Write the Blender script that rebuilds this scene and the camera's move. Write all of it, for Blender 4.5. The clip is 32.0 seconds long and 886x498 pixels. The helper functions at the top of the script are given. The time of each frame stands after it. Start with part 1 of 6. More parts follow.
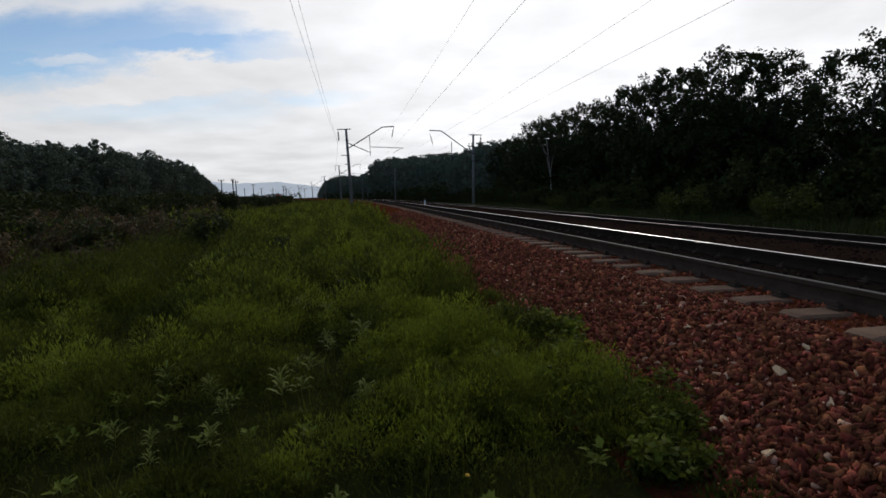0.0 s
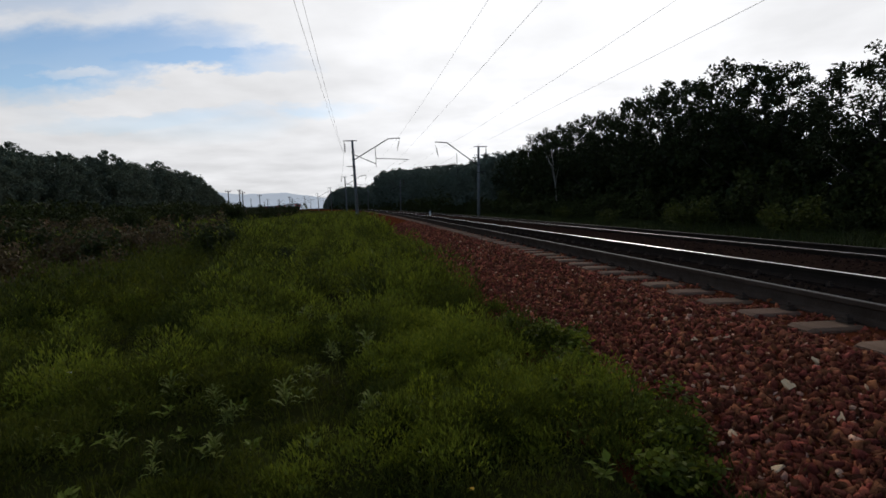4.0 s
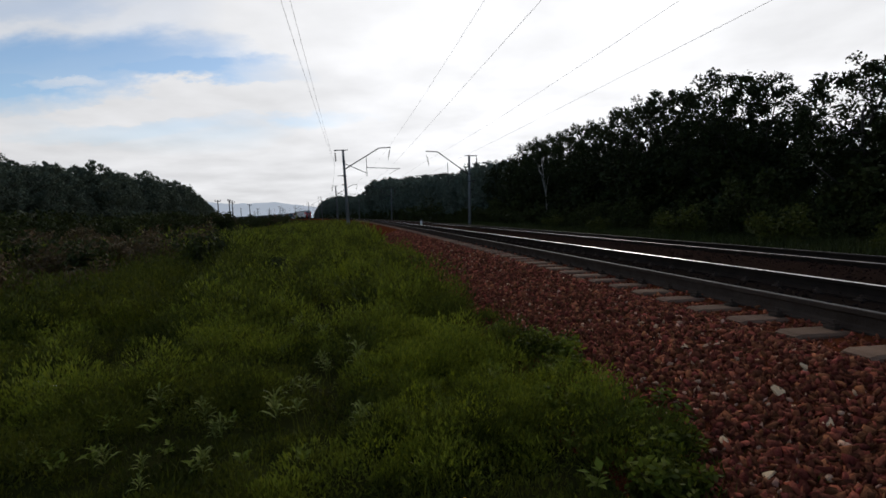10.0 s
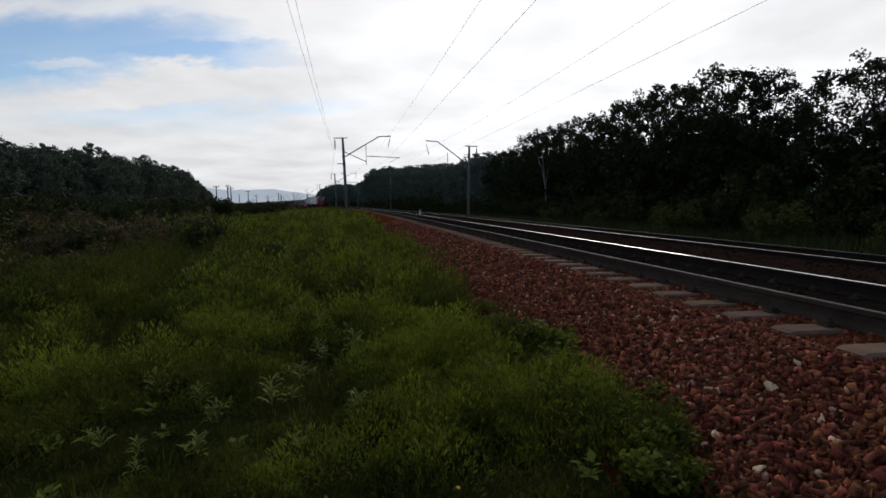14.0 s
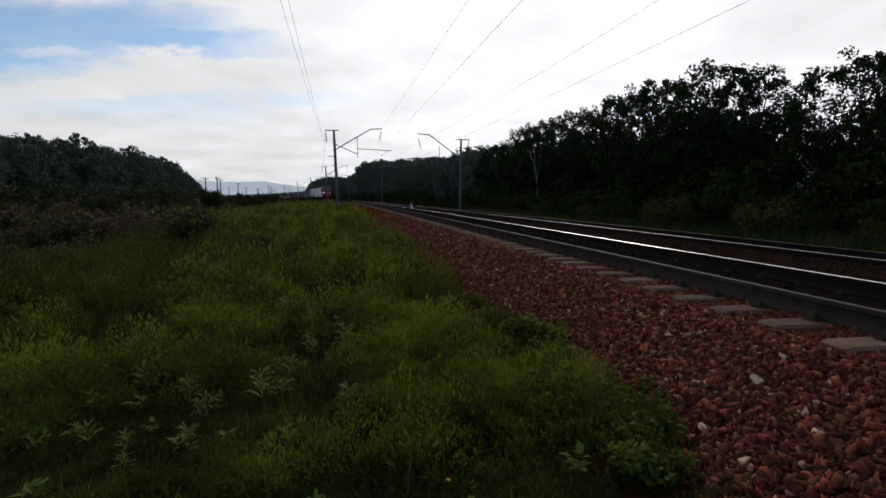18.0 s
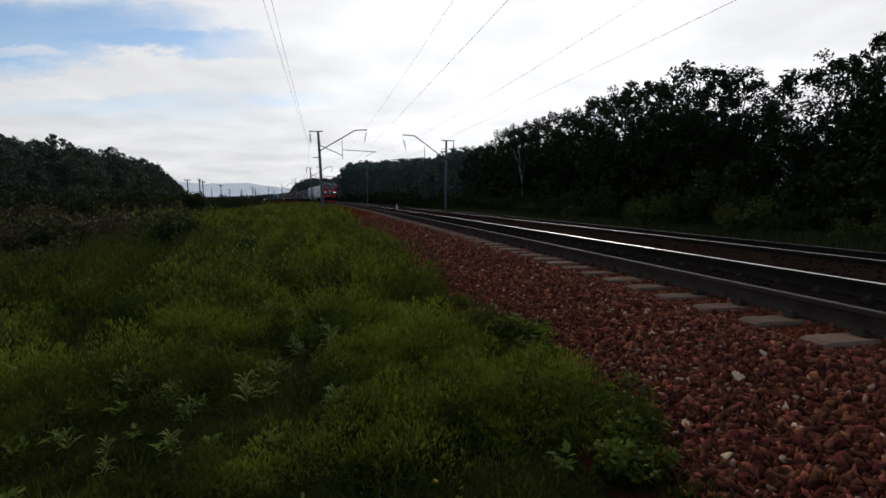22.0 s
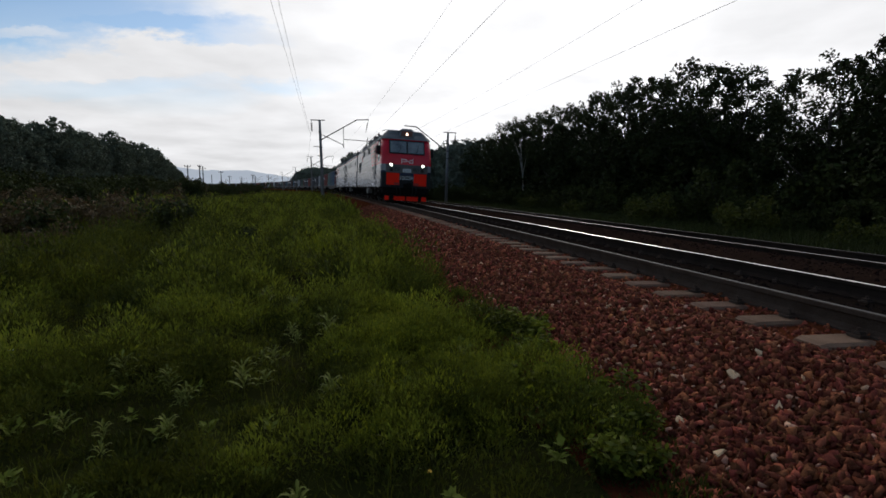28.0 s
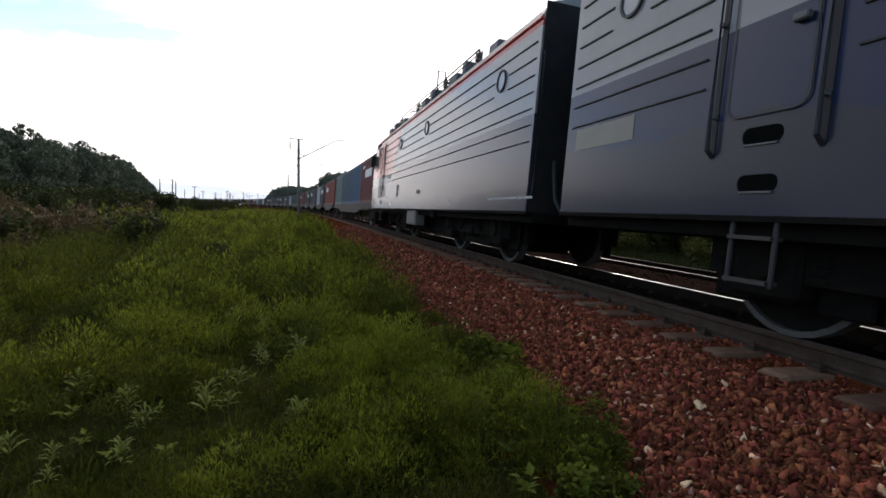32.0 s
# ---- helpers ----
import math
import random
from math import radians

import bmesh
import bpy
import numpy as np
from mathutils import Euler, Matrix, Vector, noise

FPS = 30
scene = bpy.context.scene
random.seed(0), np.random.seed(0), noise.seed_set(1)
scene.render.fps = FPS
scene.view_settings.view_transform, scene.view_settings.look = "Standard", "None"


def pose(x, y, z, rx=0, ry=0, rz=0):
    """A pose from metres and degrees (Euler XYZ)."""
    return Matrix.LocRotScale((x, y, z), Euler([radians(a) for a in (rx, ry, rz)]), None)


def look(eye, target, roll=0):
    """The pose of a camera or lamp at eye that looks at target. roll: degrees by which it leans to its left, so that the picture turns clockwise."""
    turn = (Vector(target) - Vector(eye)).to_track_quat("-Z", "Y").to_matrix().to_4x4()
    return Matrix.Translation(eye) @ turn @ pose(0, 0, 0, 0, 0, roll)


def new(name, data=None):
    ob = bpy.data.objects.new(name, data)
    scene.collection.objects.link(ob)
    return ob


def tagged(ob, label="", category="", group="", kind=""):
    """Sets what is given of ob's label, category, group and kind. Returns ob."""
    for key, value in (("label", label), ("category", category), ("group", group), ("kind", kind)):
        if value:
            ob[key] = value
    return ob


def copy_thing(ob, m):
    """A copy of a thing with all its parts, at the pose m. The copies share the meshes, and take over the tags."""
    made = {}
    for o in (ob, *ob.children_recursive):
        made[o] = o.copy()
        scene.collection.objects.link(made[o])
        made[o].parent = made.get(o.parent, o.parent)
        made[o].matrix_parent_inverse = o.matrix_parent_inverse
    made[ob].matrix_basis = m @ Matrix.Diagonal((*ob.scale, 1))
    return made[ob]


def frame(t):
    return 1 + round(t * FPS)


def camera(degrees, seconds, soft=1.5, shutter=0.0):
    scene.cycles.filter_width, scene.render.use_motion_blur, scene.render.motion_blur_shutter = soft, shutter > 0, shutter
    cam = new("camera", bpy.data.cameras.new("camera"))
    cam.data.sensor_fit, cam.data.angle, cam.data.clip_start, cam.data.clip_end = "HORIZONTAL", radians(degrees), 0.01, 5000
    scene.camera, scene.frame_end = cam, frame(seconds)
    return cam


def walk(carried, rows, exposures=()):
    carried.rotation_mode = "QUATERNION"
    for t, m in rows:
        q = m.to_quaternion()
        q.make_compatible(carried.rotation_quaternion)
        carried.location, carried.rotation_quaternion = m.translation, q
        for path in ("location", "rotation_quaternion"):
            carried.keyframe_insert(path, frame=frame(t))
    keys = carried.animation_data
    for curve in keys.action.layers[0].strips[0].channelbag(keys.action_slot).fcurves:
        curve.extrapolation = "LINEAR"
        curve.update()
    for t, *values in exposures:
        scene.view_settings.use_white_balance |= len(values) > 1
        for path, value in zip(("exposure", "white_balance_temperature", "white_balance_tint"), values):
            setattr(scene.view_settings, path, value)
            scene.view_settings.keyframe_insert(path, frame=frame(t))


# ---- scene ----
cam = camera(84.0, 32.0, soft=1.6)
EYE = 0.89
# seconds, yaw, pitch, lean of the hand-held camera, which stays in one place
PATH = [
    (0.0, 0.48, -6.61, 2.04),
    (0.5, 0.35, -6.22, 1.02),
    (1.0, 0.05, -6.17, 1.07),
    (1.5, 0.09, -6.26, 1.20),
    (2.0, 0.46, -6.00, 0.97),
    (2.5, 0.30, -6.11, 0.66),
    (3.0, 0.50, -5.79, 0.84),
    (3.5, 0.83, -5.54, 0.56),
    (4.0, 1.09, -5.30, 1.91),
    (4.5, 2.63, -5.20, 0.13),
    (6.5, 1.53, -4.42, 1.62),
    (7.0, 1.68, -4.61, 1.78),
    (7.5, 1.46, -5.08, 1.69),
    (8.0, 1.98, -4.67, 1.84),
    (8.5, 1.91, -4.92, 1.22),
    (9.0, 1.63, -4.87, 1.10),
    (9.5, 1.21, -4.76, 1.08),
    (10.0, 0.05, -4.31, 2.12),
    (10.5, 0.03, -4.66, 2.25),
    (11.0, 0.08, -4.94, 2.31),
    (11.5, 0.10, -5.03, 2.20),
    (12.0, 0.04, -4.96, 1.82),
    (12.5, -0.12, -5.17, 1.90),
    (13.0, -0.00, -5.19, 1.33),
    (13.5, -0.05, -5.39, 1.33),
    (14.0, -0.07, -5.44, 1.00),
    (14.5, 0.21, -5.46, 0.98),
    (16.5, -0.62, -5.75, 0.79),
    (17.0, -0.38, -5.68, 0.53),
    (17.5, -0.59, -5.90, 0.59),
    (18.0, -1.05, -6.20, 0.62),
    (18.5, -1.27, -6.37, 0.57),
    (19.0, -1.58, -6.08, 0.71),
    (19.5, -1.53, -6.11, 0.49),
    (20.0, -1.63, -6.20, 0.91),
    (20.5, -1.95, -6.08, 0.99),
    (21.0, -2.69, -5.67, 1.08),
    (21.5, -2.56, -5.75, 1.00),
    (22.0, -2.72, -6.11, 0.85),
    (22.5, -2.91, -6.46, 0.72),
    (23.0, -1.23, -7.49, 0.66),
    (23.5, -2.16, -7.18, 0.29),
    (24.0, -2.56, -6.53, 0.32),
    (24.5, -2.76, -6.89, 0.56),
    (25.0, -2.55, -6.96, 0.66),
    (25.5, -2.52, -7.28, 0.30),
    (27.5, -2.72, -7.50, 0.13),
    (28.0, -2.66, -7.02, -0.47),
    (28.5, -3.13, -6.00, -0.29),
    (29.0, -3.70, -5.87, -0.53),
    (29.5, -4.45, -5.71, -0.48),
    (30.0, -5.20, -5.79, -0.31),
    (30.5, -5.20, -5.62, -0.80),
    (31.0, -5.04, -5.54, -1.15),
    (31.5, -5.37, -5.98, -1.26),
    (32.0, -5.33, -4.19, -2.62),
]
walk(cam, [(t, pose(0, 0, EYE, 90 + p, r, y)) for t, y, p, r in PATH],
     exposures=[(0, 0.0, 6500, 10), (27.5, 0.02, 6500, 10), (28.6, 0.1, 6600, 10.5), (29.4, 0.4, 6700, 12), (30.0, 1.12, 6900, 14), (30.4, 1.2, 6900, 14), (32, 1.2, 6900, 14)])

# ---------------- sky and sun ----------------
SUN_AZ, SUN_EL = 14.0, 24.0          # degrees to the right of straight ahead, and above the horizon
world = bpy.data.worlds.new("evening_sky")
scene.world = world
world.use_nodes = True
wt = world.node_tree
wt.nodes.clear()


def wnode(kind, **kw):
    n = wt.nodes.new(kind)
    for k, v in kw.items():
        setattr_safe(n, k, v)
    return n


def setattr_safe(n, k, v):
    if k == "operation":
        n.operation = v
    elif k == "sky_type":
        n.sky_type = v
    elif k == "blend_type":
        n.blend_type = v
    elif k == "data_type":
        n.data_type = v


def wlink(a, b):
    wt.links.new(a, b)


sky = wt.nodes.new("ShaderNodeTexSky")
sky.sky_type = "NISHITA"
sky.sun_disc = False
sky.sun_elevation = radians(SUN_EL)
sky.sun_rotation = radians(SUN_AZ)
sky.air_density, sky.dust_density, sky.ozone_density = 1.0, 0.4, 2.2
coord = wt.nodes.new("ShaderNodeTexCoord")
# clouds: two layers of noise over the direction, flattened towards the horizon
sep = wt.nodes.new("ShaderNodeSeparateXYZ")
wlink(coord.outputs["Generated"], sep.inputs[0])
hgt = wnode("ShaderNodeMath", operation="MAXIMUM")
wlink(sep.outputs["Z"], hgt.inputs[0])
hgt.inputs[1].default_value = 0.0
hadd = wnode("ShaderNodeMath", operation="ADD")
wlink(hgt.outputs[0], hadd.inputs[0])
hadd.inputs[1].default_value = 0.12
dx = wnode("ShaderNodeMath", operation="DIVIDE")
wlink(sep.outputs["X"], dx.inputs[0])
wlink(hadd.outputs[0], dx.inputs[1])
dy = wnode("ShaderNodeMath", operation="DIVIDE")
wlink(sep.outputs["Y"], dy.inputs[0])
wlink(hadd.outputs[0], dy.inputs[1])
flat = wt.nodes.new("ShaderNodeCombineXYZ")
wlink(dx.outputs[0], flat.inputs[0])
wlink(dy.outputs[0], flat.inputs[1])
streak = wt.nodes.new("ShaderNodeMapping")
streak.inputs["Location"].default_value = (3.1, 1.7, 0.0)
streak.inputs["Rotation"].default_value = (0, 0, radians(-14))
streak.inputs["Scale"].default_value = (0.55, 1.25, 1.0)
wlink(flat.outputs[0], streak.inputs["Vector"])
big = wt.nodes.new("ShaderNodeTexNoise")
big.inputs["Scale"].default_value, big.inputs["Detail"].default_value = 0.62, 7.0
big.inputs["Roughness"].default_value, big.inputs["Distortion"].default_value = 0.52, 0.5
wlink(streak.outputs[0], big.inputs["Vector"])
fine = wt.nodes.new("ShaderNodeTexNoise")
fine.inputs["Scale"].default_value, fine.inputs["Detail"].default_value = 1.7, 6.0
wlink(flat.outputs[0], fine.inputs["Vector"])
cover = wt.nodes.new("ShaderNodeMapRange")
cover.inputs["From Min"].default_value, cover.inputs["From Max"].default_value = 0.51, 0.64
wlink(big.outputs["Fac"], cover.inputs["Value"])
# the cloud ahead: blue gaps and long white streaks, by tangents of bearing (u) and height (v)
ahead = wnode("ShaderNodeMath", operation="MAXIMUM")
wlink(sep.outputs["Y"], ahead.inputs[0])
ahead.inputs[1].default_value = 0.08
waver = wt.nodes.new("ShaderNodeTexNoise")
waver.inputs["Scale"].default_value, waver.inputs["Detail"].default_value = 6.5, 7.0
waver.inputs["Roughness"].default_value = 0.62


def calc(op, *values):
    n = wnode("ShaderNodeMath", operation=op)
    for i, value in enumerate(values):
        if isinstance(value, (int, float)):
            n.inputs[i].default_value = value
        else:
            wlink(value, n.inputs[i])
    return n.outputs[0]


u_raw, v_raw = calc("DIVIDE", sep.outputs["X"], ahead.outputs[0]), calc("DIVIDE", sep.outputs["Z"], ahead.outputs[0])
uv = wt.nodes.new("ShaderNodeCombineXYZ")
wlink(u_raw, uv.inputs[0])
wlink(calc("MULTIPLY", v_raw, 2.6), uv.inputs[1])
wlink(uv.outputs[0], waver.inputs["Vector"])
split = wt.nodes.new("ShaderNodeSeparateColor")
wlink(waver.outputs["Color"], split.inputs[0])
u_at = calc("MULTIPLY_ADD", calc("SUBTRACT", split.outputs[0], 0.5), 0.36, u_raw)
v_at = calc("MULTIPLY_ADD", calc("SUBTRACT", split.outputs[1], 0.5), 0.085, v_raw)


def tuft(u0, v0, ru, rv, slope, amount):
    """A soft-edged long patch of sky."""
    du = calc("SUBTRACT", u_at, u0)
    dv = calc("SUBTRACT", calc("SUBTRACT", v_at, v0), calc("MULTIPLY", du, slope))
    a, b = calc("DIVIDE", du, ru), calc("DIVIDE", dv, rv)
    r = calc("ADD", calc("MULTIPLY", a, a), calc("MULTIPLY", b, b))
    n = wt.nodes.new("ShaderNodeMapRange")
    n.interpolation_type = "SMOOTHSTEP"
    n.inputs["From Min"].default_value, n.inputs["From Max"].default_value = 1.0, 0.1
    n.inputs["To Min"].default_value, n.inputs["To Max"].default_value = 0.0, amount
    wlink(r, n.inputs["Value"])
    return n.outputs[0]


gaps = 0.0
for patch in ((-0.78, 0.318, 0.54, 0.074, 0.02, 0.86), (-0.95, 0.262, 0.34, 0.040, 0.0, 0.50), (-0.15, 0.212, 0.26, 0.046, -0.05, 0.60),
              (-0.36, 0.292, 0.32, 0.034, -0.05, 0.55), (-0.95, 0.43, 0.40, 0.045, 0.0, 0.35), (-0.66, 0.185, 0.30, 0.022, 0.0, 0.22)):
    gaps = calc("ADD", gaps, tuft(*patch))
streaks = 0.0
for patch in ((-0.38, 0.243, 0.27, 0.034, -0.10, 0.75), (-0.58, 0.226, 0.22, 0.026, 0.0, 0.55), (-0.76, 0.282, 0.13, 0.014, 0.0, 0.5), (-0.02, 0.19, 0.16, 0.014, 0.0, 0.5)):
    streaks = calc("MAXIMUM", streaks, tuft(*patch))
veil = calc("MULTIPLY_ADD", calc("SUBTRACT", big.outputs["Fac"], 0.5), 0.8, 0.84)
front_cover = calc("ADD", calc("SUBTRACT", veil, gaps), streaks)
facing = wt.nodes.new("ShaderNodeMapRange")
facing.interpolation_type = "SMOOTHSTEP"
facing.inputs["From Min"].default_value, facing.inputs["From Max"].default_value = 0.15, 0.45
wlink(sep.outputs["Y"], facing.inputs["Value"])
whole = wt.nodes.new("ShaderNodeMix")
wlink(facing.outputs[0], whole.inputs["Factor"])
wlink(cover.outputs[0], whole.inputs["A"])
wlink(front_cover, whole.inputs["B"])
# nearness to the sun behind the cloud
sd = Vector((math.sin(radians(SUN_AZ)) * math.cos(radians(SUN_EL)), math.cos(radians(SUN_AZ)) * math.cos(radians(SUN_EL)), math.sin(radians(SUN_EL))))
dot = wt.nodes.new("ShaderNodeVectorMath")
dot.operation = "DOT_PRODUCT"
wlink(coord.outputs["Generated"], dot.inputs[0])
dot.inputs[1].default_value = sd
glow = wt.nodes.new("ShaderNodeMapRange")
glow.interpolation_type = "SMOOTHSTEP"
glow.inputs["From Min"].default_value, glow.inputs["From Max"].default_value = 0.78, 1.0
glow.inputs["To Min"].default_value, glow.inputs["To Max"].default_value = 0.0, 1.0
wlink(dot.outputs["Value"], glow.inputs["Value"])
# thicker cover round the sun and low down
thick = wnode("ShaderNodeMath", operation="MULTIPLY_ADD")
wlink(glow.outputs[0], thick.inputs[0])
thick.inputs[1].default_value = 1.3
wlink(whole.outputs["Result"], thick.inputs[2])
low = wt.nodes.new("ShaderNodeMapRange")
low.inputs["From Min"].default_value, low.inputs["From Max"].default_value = 0.0, 0.16
low.inputs["To Min"].default_value, low.inputs["To Max"].default_value = 0.75, 0.0
wlink(sep.outputs["Z"], low.inputs["Value"])
thick2 = wnode("ShaderNodeMath", operation="ADD")
thick2.use_clamp = True
wlink(thick.outputs[0], thick2.inputs[0])
wlink(low.outputs[0], thick2.inputs[1])
shade = wt.nodes.new("ShaderNodeMapRange")
shade.inputs["From Min"].default_value, shade.inputs["From Max"].default_value = 0.3, 0.7
shade.inputs["To Min"].default_value, shade.inputs["To Max"].default_value = 0.88, 1.12
wlink(fine.outputs["Fac"], shade.inputs["Value"])
bright = wnode("ShaderNodeMath", operation="MULTIPLY_ADD")
wlink(glow.outputs[0], bright.inputs[0])
bright.inputs[1].default_value = 2.1
bright.inputs[2].default_value = 6.6
away = wt.nodes.new("ShaderNodeMapRange")
away.interpolation_type = "SMOOTHSTEP"
away.inputs["From Min"].default_value, away.inputs["From Max"].default_value = -0.05, 0.72
away.inputs["To Min"].default_value, away.inputs["To Max"].default_value = 0.19, 1.0
wlink(dot.outputs["Value"], away.inputs["Value"])
bright1 = wnode("ShaderNodeMath", operation="MULTIPLY")
wlink(bright.outputs[0], bright1.inputs[0])
wlink(away.outputs[0], bright1.inputs[1])
bright2 = wnode("ShaderNodeMath", operation="MULTIPLY")
wlink(bright1.outputs[0], bright2.inputs[0])
wlink(shade.outputs[0], bright2.inputs[1])
cloudcol = wt.nodes.new("ShaderNodeVectorMath")
cloudcol.operation = "SCALE"
cloudcol.inputs[0].default_value = (0.978, 0.985, 1.008)
wlink(bright2.outputs[0], cloudcol.inputs["Scale"])
mixs = wt.nodes.new("ShaderNodeMix")
mixs.data_type = "RGBA"
wlink(thick2.outputs[0], mixs.inputs["Factor"])
wlink(sky.outputs["Color"], mixs.inputs["A"])
wlink(cloudcol.outputs[0], mixs.inputs["B"])
bg = wt.nodes.new("ShaderNodeBackground")
bg.inputs["Strength"].default_value = 0.12
wlink(mixs.outputs["Result"], bg.inputs["Color"])
wo = wt.nodes.new("ShaderNodeOutputWorld")
wlink(bg.outputs[0], wo.inputs["Surface"])

sun_data = bpy.data.lights.new("sun", "SUN")
sun_data.energy, sun_data.angle, sun_data.color = 0.5, radians(12), (1.0, 0.93, 0.84)
sun_ob = new("sun", sun_data)
sun_ob.matrix_world = look(sd * 200, (0, 0, 0))


# ---------------- materials ----------------
def material(name, col, rough=0.7, metal=0.0, col2=None, scale=8.0, amount=0.5, bump=0.0, bump_scale=60.0, island=0.0, obj=0.0, spec=0.5, clear=0.0, few=1.0, edge=(0.45, 0.9)):
    """A principled material with colour variation at two scales, and bump."""
    m = bpy.data.materials.new(name)
    m.use_nodes = True
    t = m.node_tree
    b = t.nodes["Principled BSDF"]
    b.inputs["Roughness"].default_value, b.inputs["Metallic"].default_value = rough, metal
    b.inputs["Specular IOR Level"].default_value = spec
    b.inputs["Coat Weight"].default_value = clear
    c = t.nodes.new("ShaderNodeTexCoord")
    n1 = t.nodes.new("ShaderNodeTexNoise")
    n1.inputs["Scale"].default_value, n1.inputs["Detail"].default_value = scale, 5.0
    n2 = t.nodes.new("ShaderNodeTexNoise")
    n2.inputs["Scale"].default_value, n2.inputs["Detail"].default_value = scale * 9, 3.0
    for n in (n1, n2):
        t.links.new(c.outputs["Object"], n.inputs["Vector"])
    add = t.nodes.new("ShaderNodeMath")
    add.operation = "MULTIPLY_ADD"
    t.links.new(n2.outputs["Fac"], add.inputs[0])
    add.inputs[1].default_value = 0.35
    t.links.new(n1.outputs["Fac"], add.inputs[2])
    rng = t.nodes.new("ShaderNodeMapRange")
    rng.inputs["From Min"].default_value, rng.inputs["From Max"].default_value = edge
    t.links.new(add.outputs[0], rng.inputs["Value"])
    mix = t.nodes.new("ShaderNodeMix")
    mix.data_type = "RGBA"
    mix.inputs["A"].default_value = (*col, 1)
    second = col2 or tuple(v * (1 - 0.5 * amount) for v in col)
    mix.inputs["B"].default_value = (*second, 1)
    t.links.new(rng.outputs[0], mix.inputs["Factor"])
    out = mix.outputs["Result"]
    if island or obj:
        if island:
            g = t.nodes.new("ShaderNodeNewGeometry")
            r = g.outputs["Random Per Island"]
        else:
            g = t.nodes.new("ShaderNodeObjectInfo")
            r = g.outputs["Random"]
        hsv = t.nodes.new("ShaderNodeHueSaturation")
        vr = t.nodes.new("ShaderNodeMapRange")
        w = island or obj
        vr.inputs["To Min"].default_value, vr.inputs["To Max"].default_value = 1 - w, 1 + w
        if few != 1.0:
            # few pieces are pale, most are dark
            pw = t.nodes.new("ShaderNodeMath")
            pw.operation = "POWER"
            t.links.new(r, pw.inputs[0])
            pw.inputs[1].default_value = few
            vr.inputs["To Min"].default_value, vr.inputs["To Max"].default_value = 1 - w, 1 + 1.8 * w
            t.links.new(pw.outputs[0], vr.inputs["Value"])
        else:
            t.links.new(r, vr.inputs["Value"])
        t.links.new(vr.outputs[0], hsv.inputs["Value"])
        t.links.new(out, hsv.inputs["Color"])
        hr = t.nodes.new("ShaderNodeMath")
        hr.operation = "MULTIPLY"
        t.links.new(r, hr.inputs[0])
        hr.inputs[1].default_value = 37.7
        fr = t.nodes.new("ShaderNodeMath")
        fr.operation = "FRACT"
        t.links.new(hr.outputs[0], fr.inputs[0])
        hm = t.nodes.new("ShaderNodeMapRange")
        hm.inputs["To Min"].default_value, hm.inputs["To Max"].default_value = 0.5 - 0.03 * w, 0.5 + 0.03 * w
        t.links.new(fr.outputs[0], hm.inputs["Value"])
        t.links.new(hm.outputs[0], hsv.inputs["Hue"])
        out = hsv.outputs["Color"]
    t.links.new(out, b.inputs["Base Color"])
    if bump:
        bn = t.nodes.new("ShaderNodeTexNoise")
        bn.inputs["Scale"].default_value, bn.inputs["Detail"].default_value = bump_scale, 4.0
        t.links.new(c.outputs["Object"], bn.inputs["Vector"])
        bp = t.nodes.new("ShaderNodeBump")
        bp.inputs["Strength"].default_value, bp.inputs["Distance"].default_value = bump, 0.02
        t.links.new(bn.outputs["Fac"], bp.inputs["Height"])
        t.links.new(bp.outputs["Normal"], b.inputs["Normal"])
    return m


def glowing(name, col, strength):
    m = bpy.data.materials.new(name)
    m.use_nodes = True
    b = m.node_tree.nodes["Principled BSDF"]
    b.inputs["Base Color"].default_value = (*col, 1)
    b.inputs["Emission Color"].default_value = (*col, 1)
    b.inputs["Emission Strength"].default_value = strength
    return m


def leafy(name, col, col2, vary=0.4, through_light=0.25, scale=0.8, edge=(0.45, 0.9)):
    """Leaves: diffuse with some light coming through."""
    m = material(name, col, 0.65, 0, col2, scale, 0.6, island=vary, spec=0.12, edge=edge)
    t = m.node_tree
    b = t.nodes["Principled BSDF"]
    tr = t.nodes.new("ShaderNodeBsdfTranslucent")
    src = b.inputs["Base Color"].links[0].from_socket
    t.links.new(src, tr.inputs["Color"])
    mx = t.nodes.new("ShaderNodeMixShader")
    mx.inputs[0].default_value = through_light
    t.links.new(b.outputs[0], mx.inputs[1])
    t.links.new(tr.outputs[0], mx.inputs[2])
    t.links.new(mx.outputs[0], t.nodes["Material Output"].inputs["Surface"])
    return m


M = {}
M["soil_grass"] = material("grassy_soil", (0.034, 0.038, 0.009), 0.95, 0, (0.030, 0.024, 0.009), 0.5, 0.7, 0.8, 20.0, spec=0.0)
M["blade"] = leafy("grass_blade", (0.128, 0.130, 0.013), (0.070, 0.075, 0.008), 0.25, 0.35, 0.7)
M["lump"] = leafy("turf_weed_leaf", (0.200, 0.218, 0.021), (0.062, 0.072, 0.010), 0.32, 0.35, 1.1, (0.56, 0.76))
# darker copy of the turf leaf, with shade put into its colour
M["shaded_lump"] = leafy("shaded_low_weed_leaf", (0.100, 0.107, 0.012), (0.041, 0.048, 0.007), 0.32, 0.35, 1.1, (0.56, 0.76))
M["broad_leaf"] = leafy("broad_weed_leaf", (0.165, 0.18, 0.022), (0.08, 0.095, 0.012), 0.35, 0.3)
M["bright_lump"] = leafy("yellow_green_turf_leaf", (0.27, 0.29, 0.019), (0.17, 0.185, 0.013), 0.22, 0.35)
M["petal_white"] = material("white_petal", (0.75, 0.75, 0.70), 0.7)
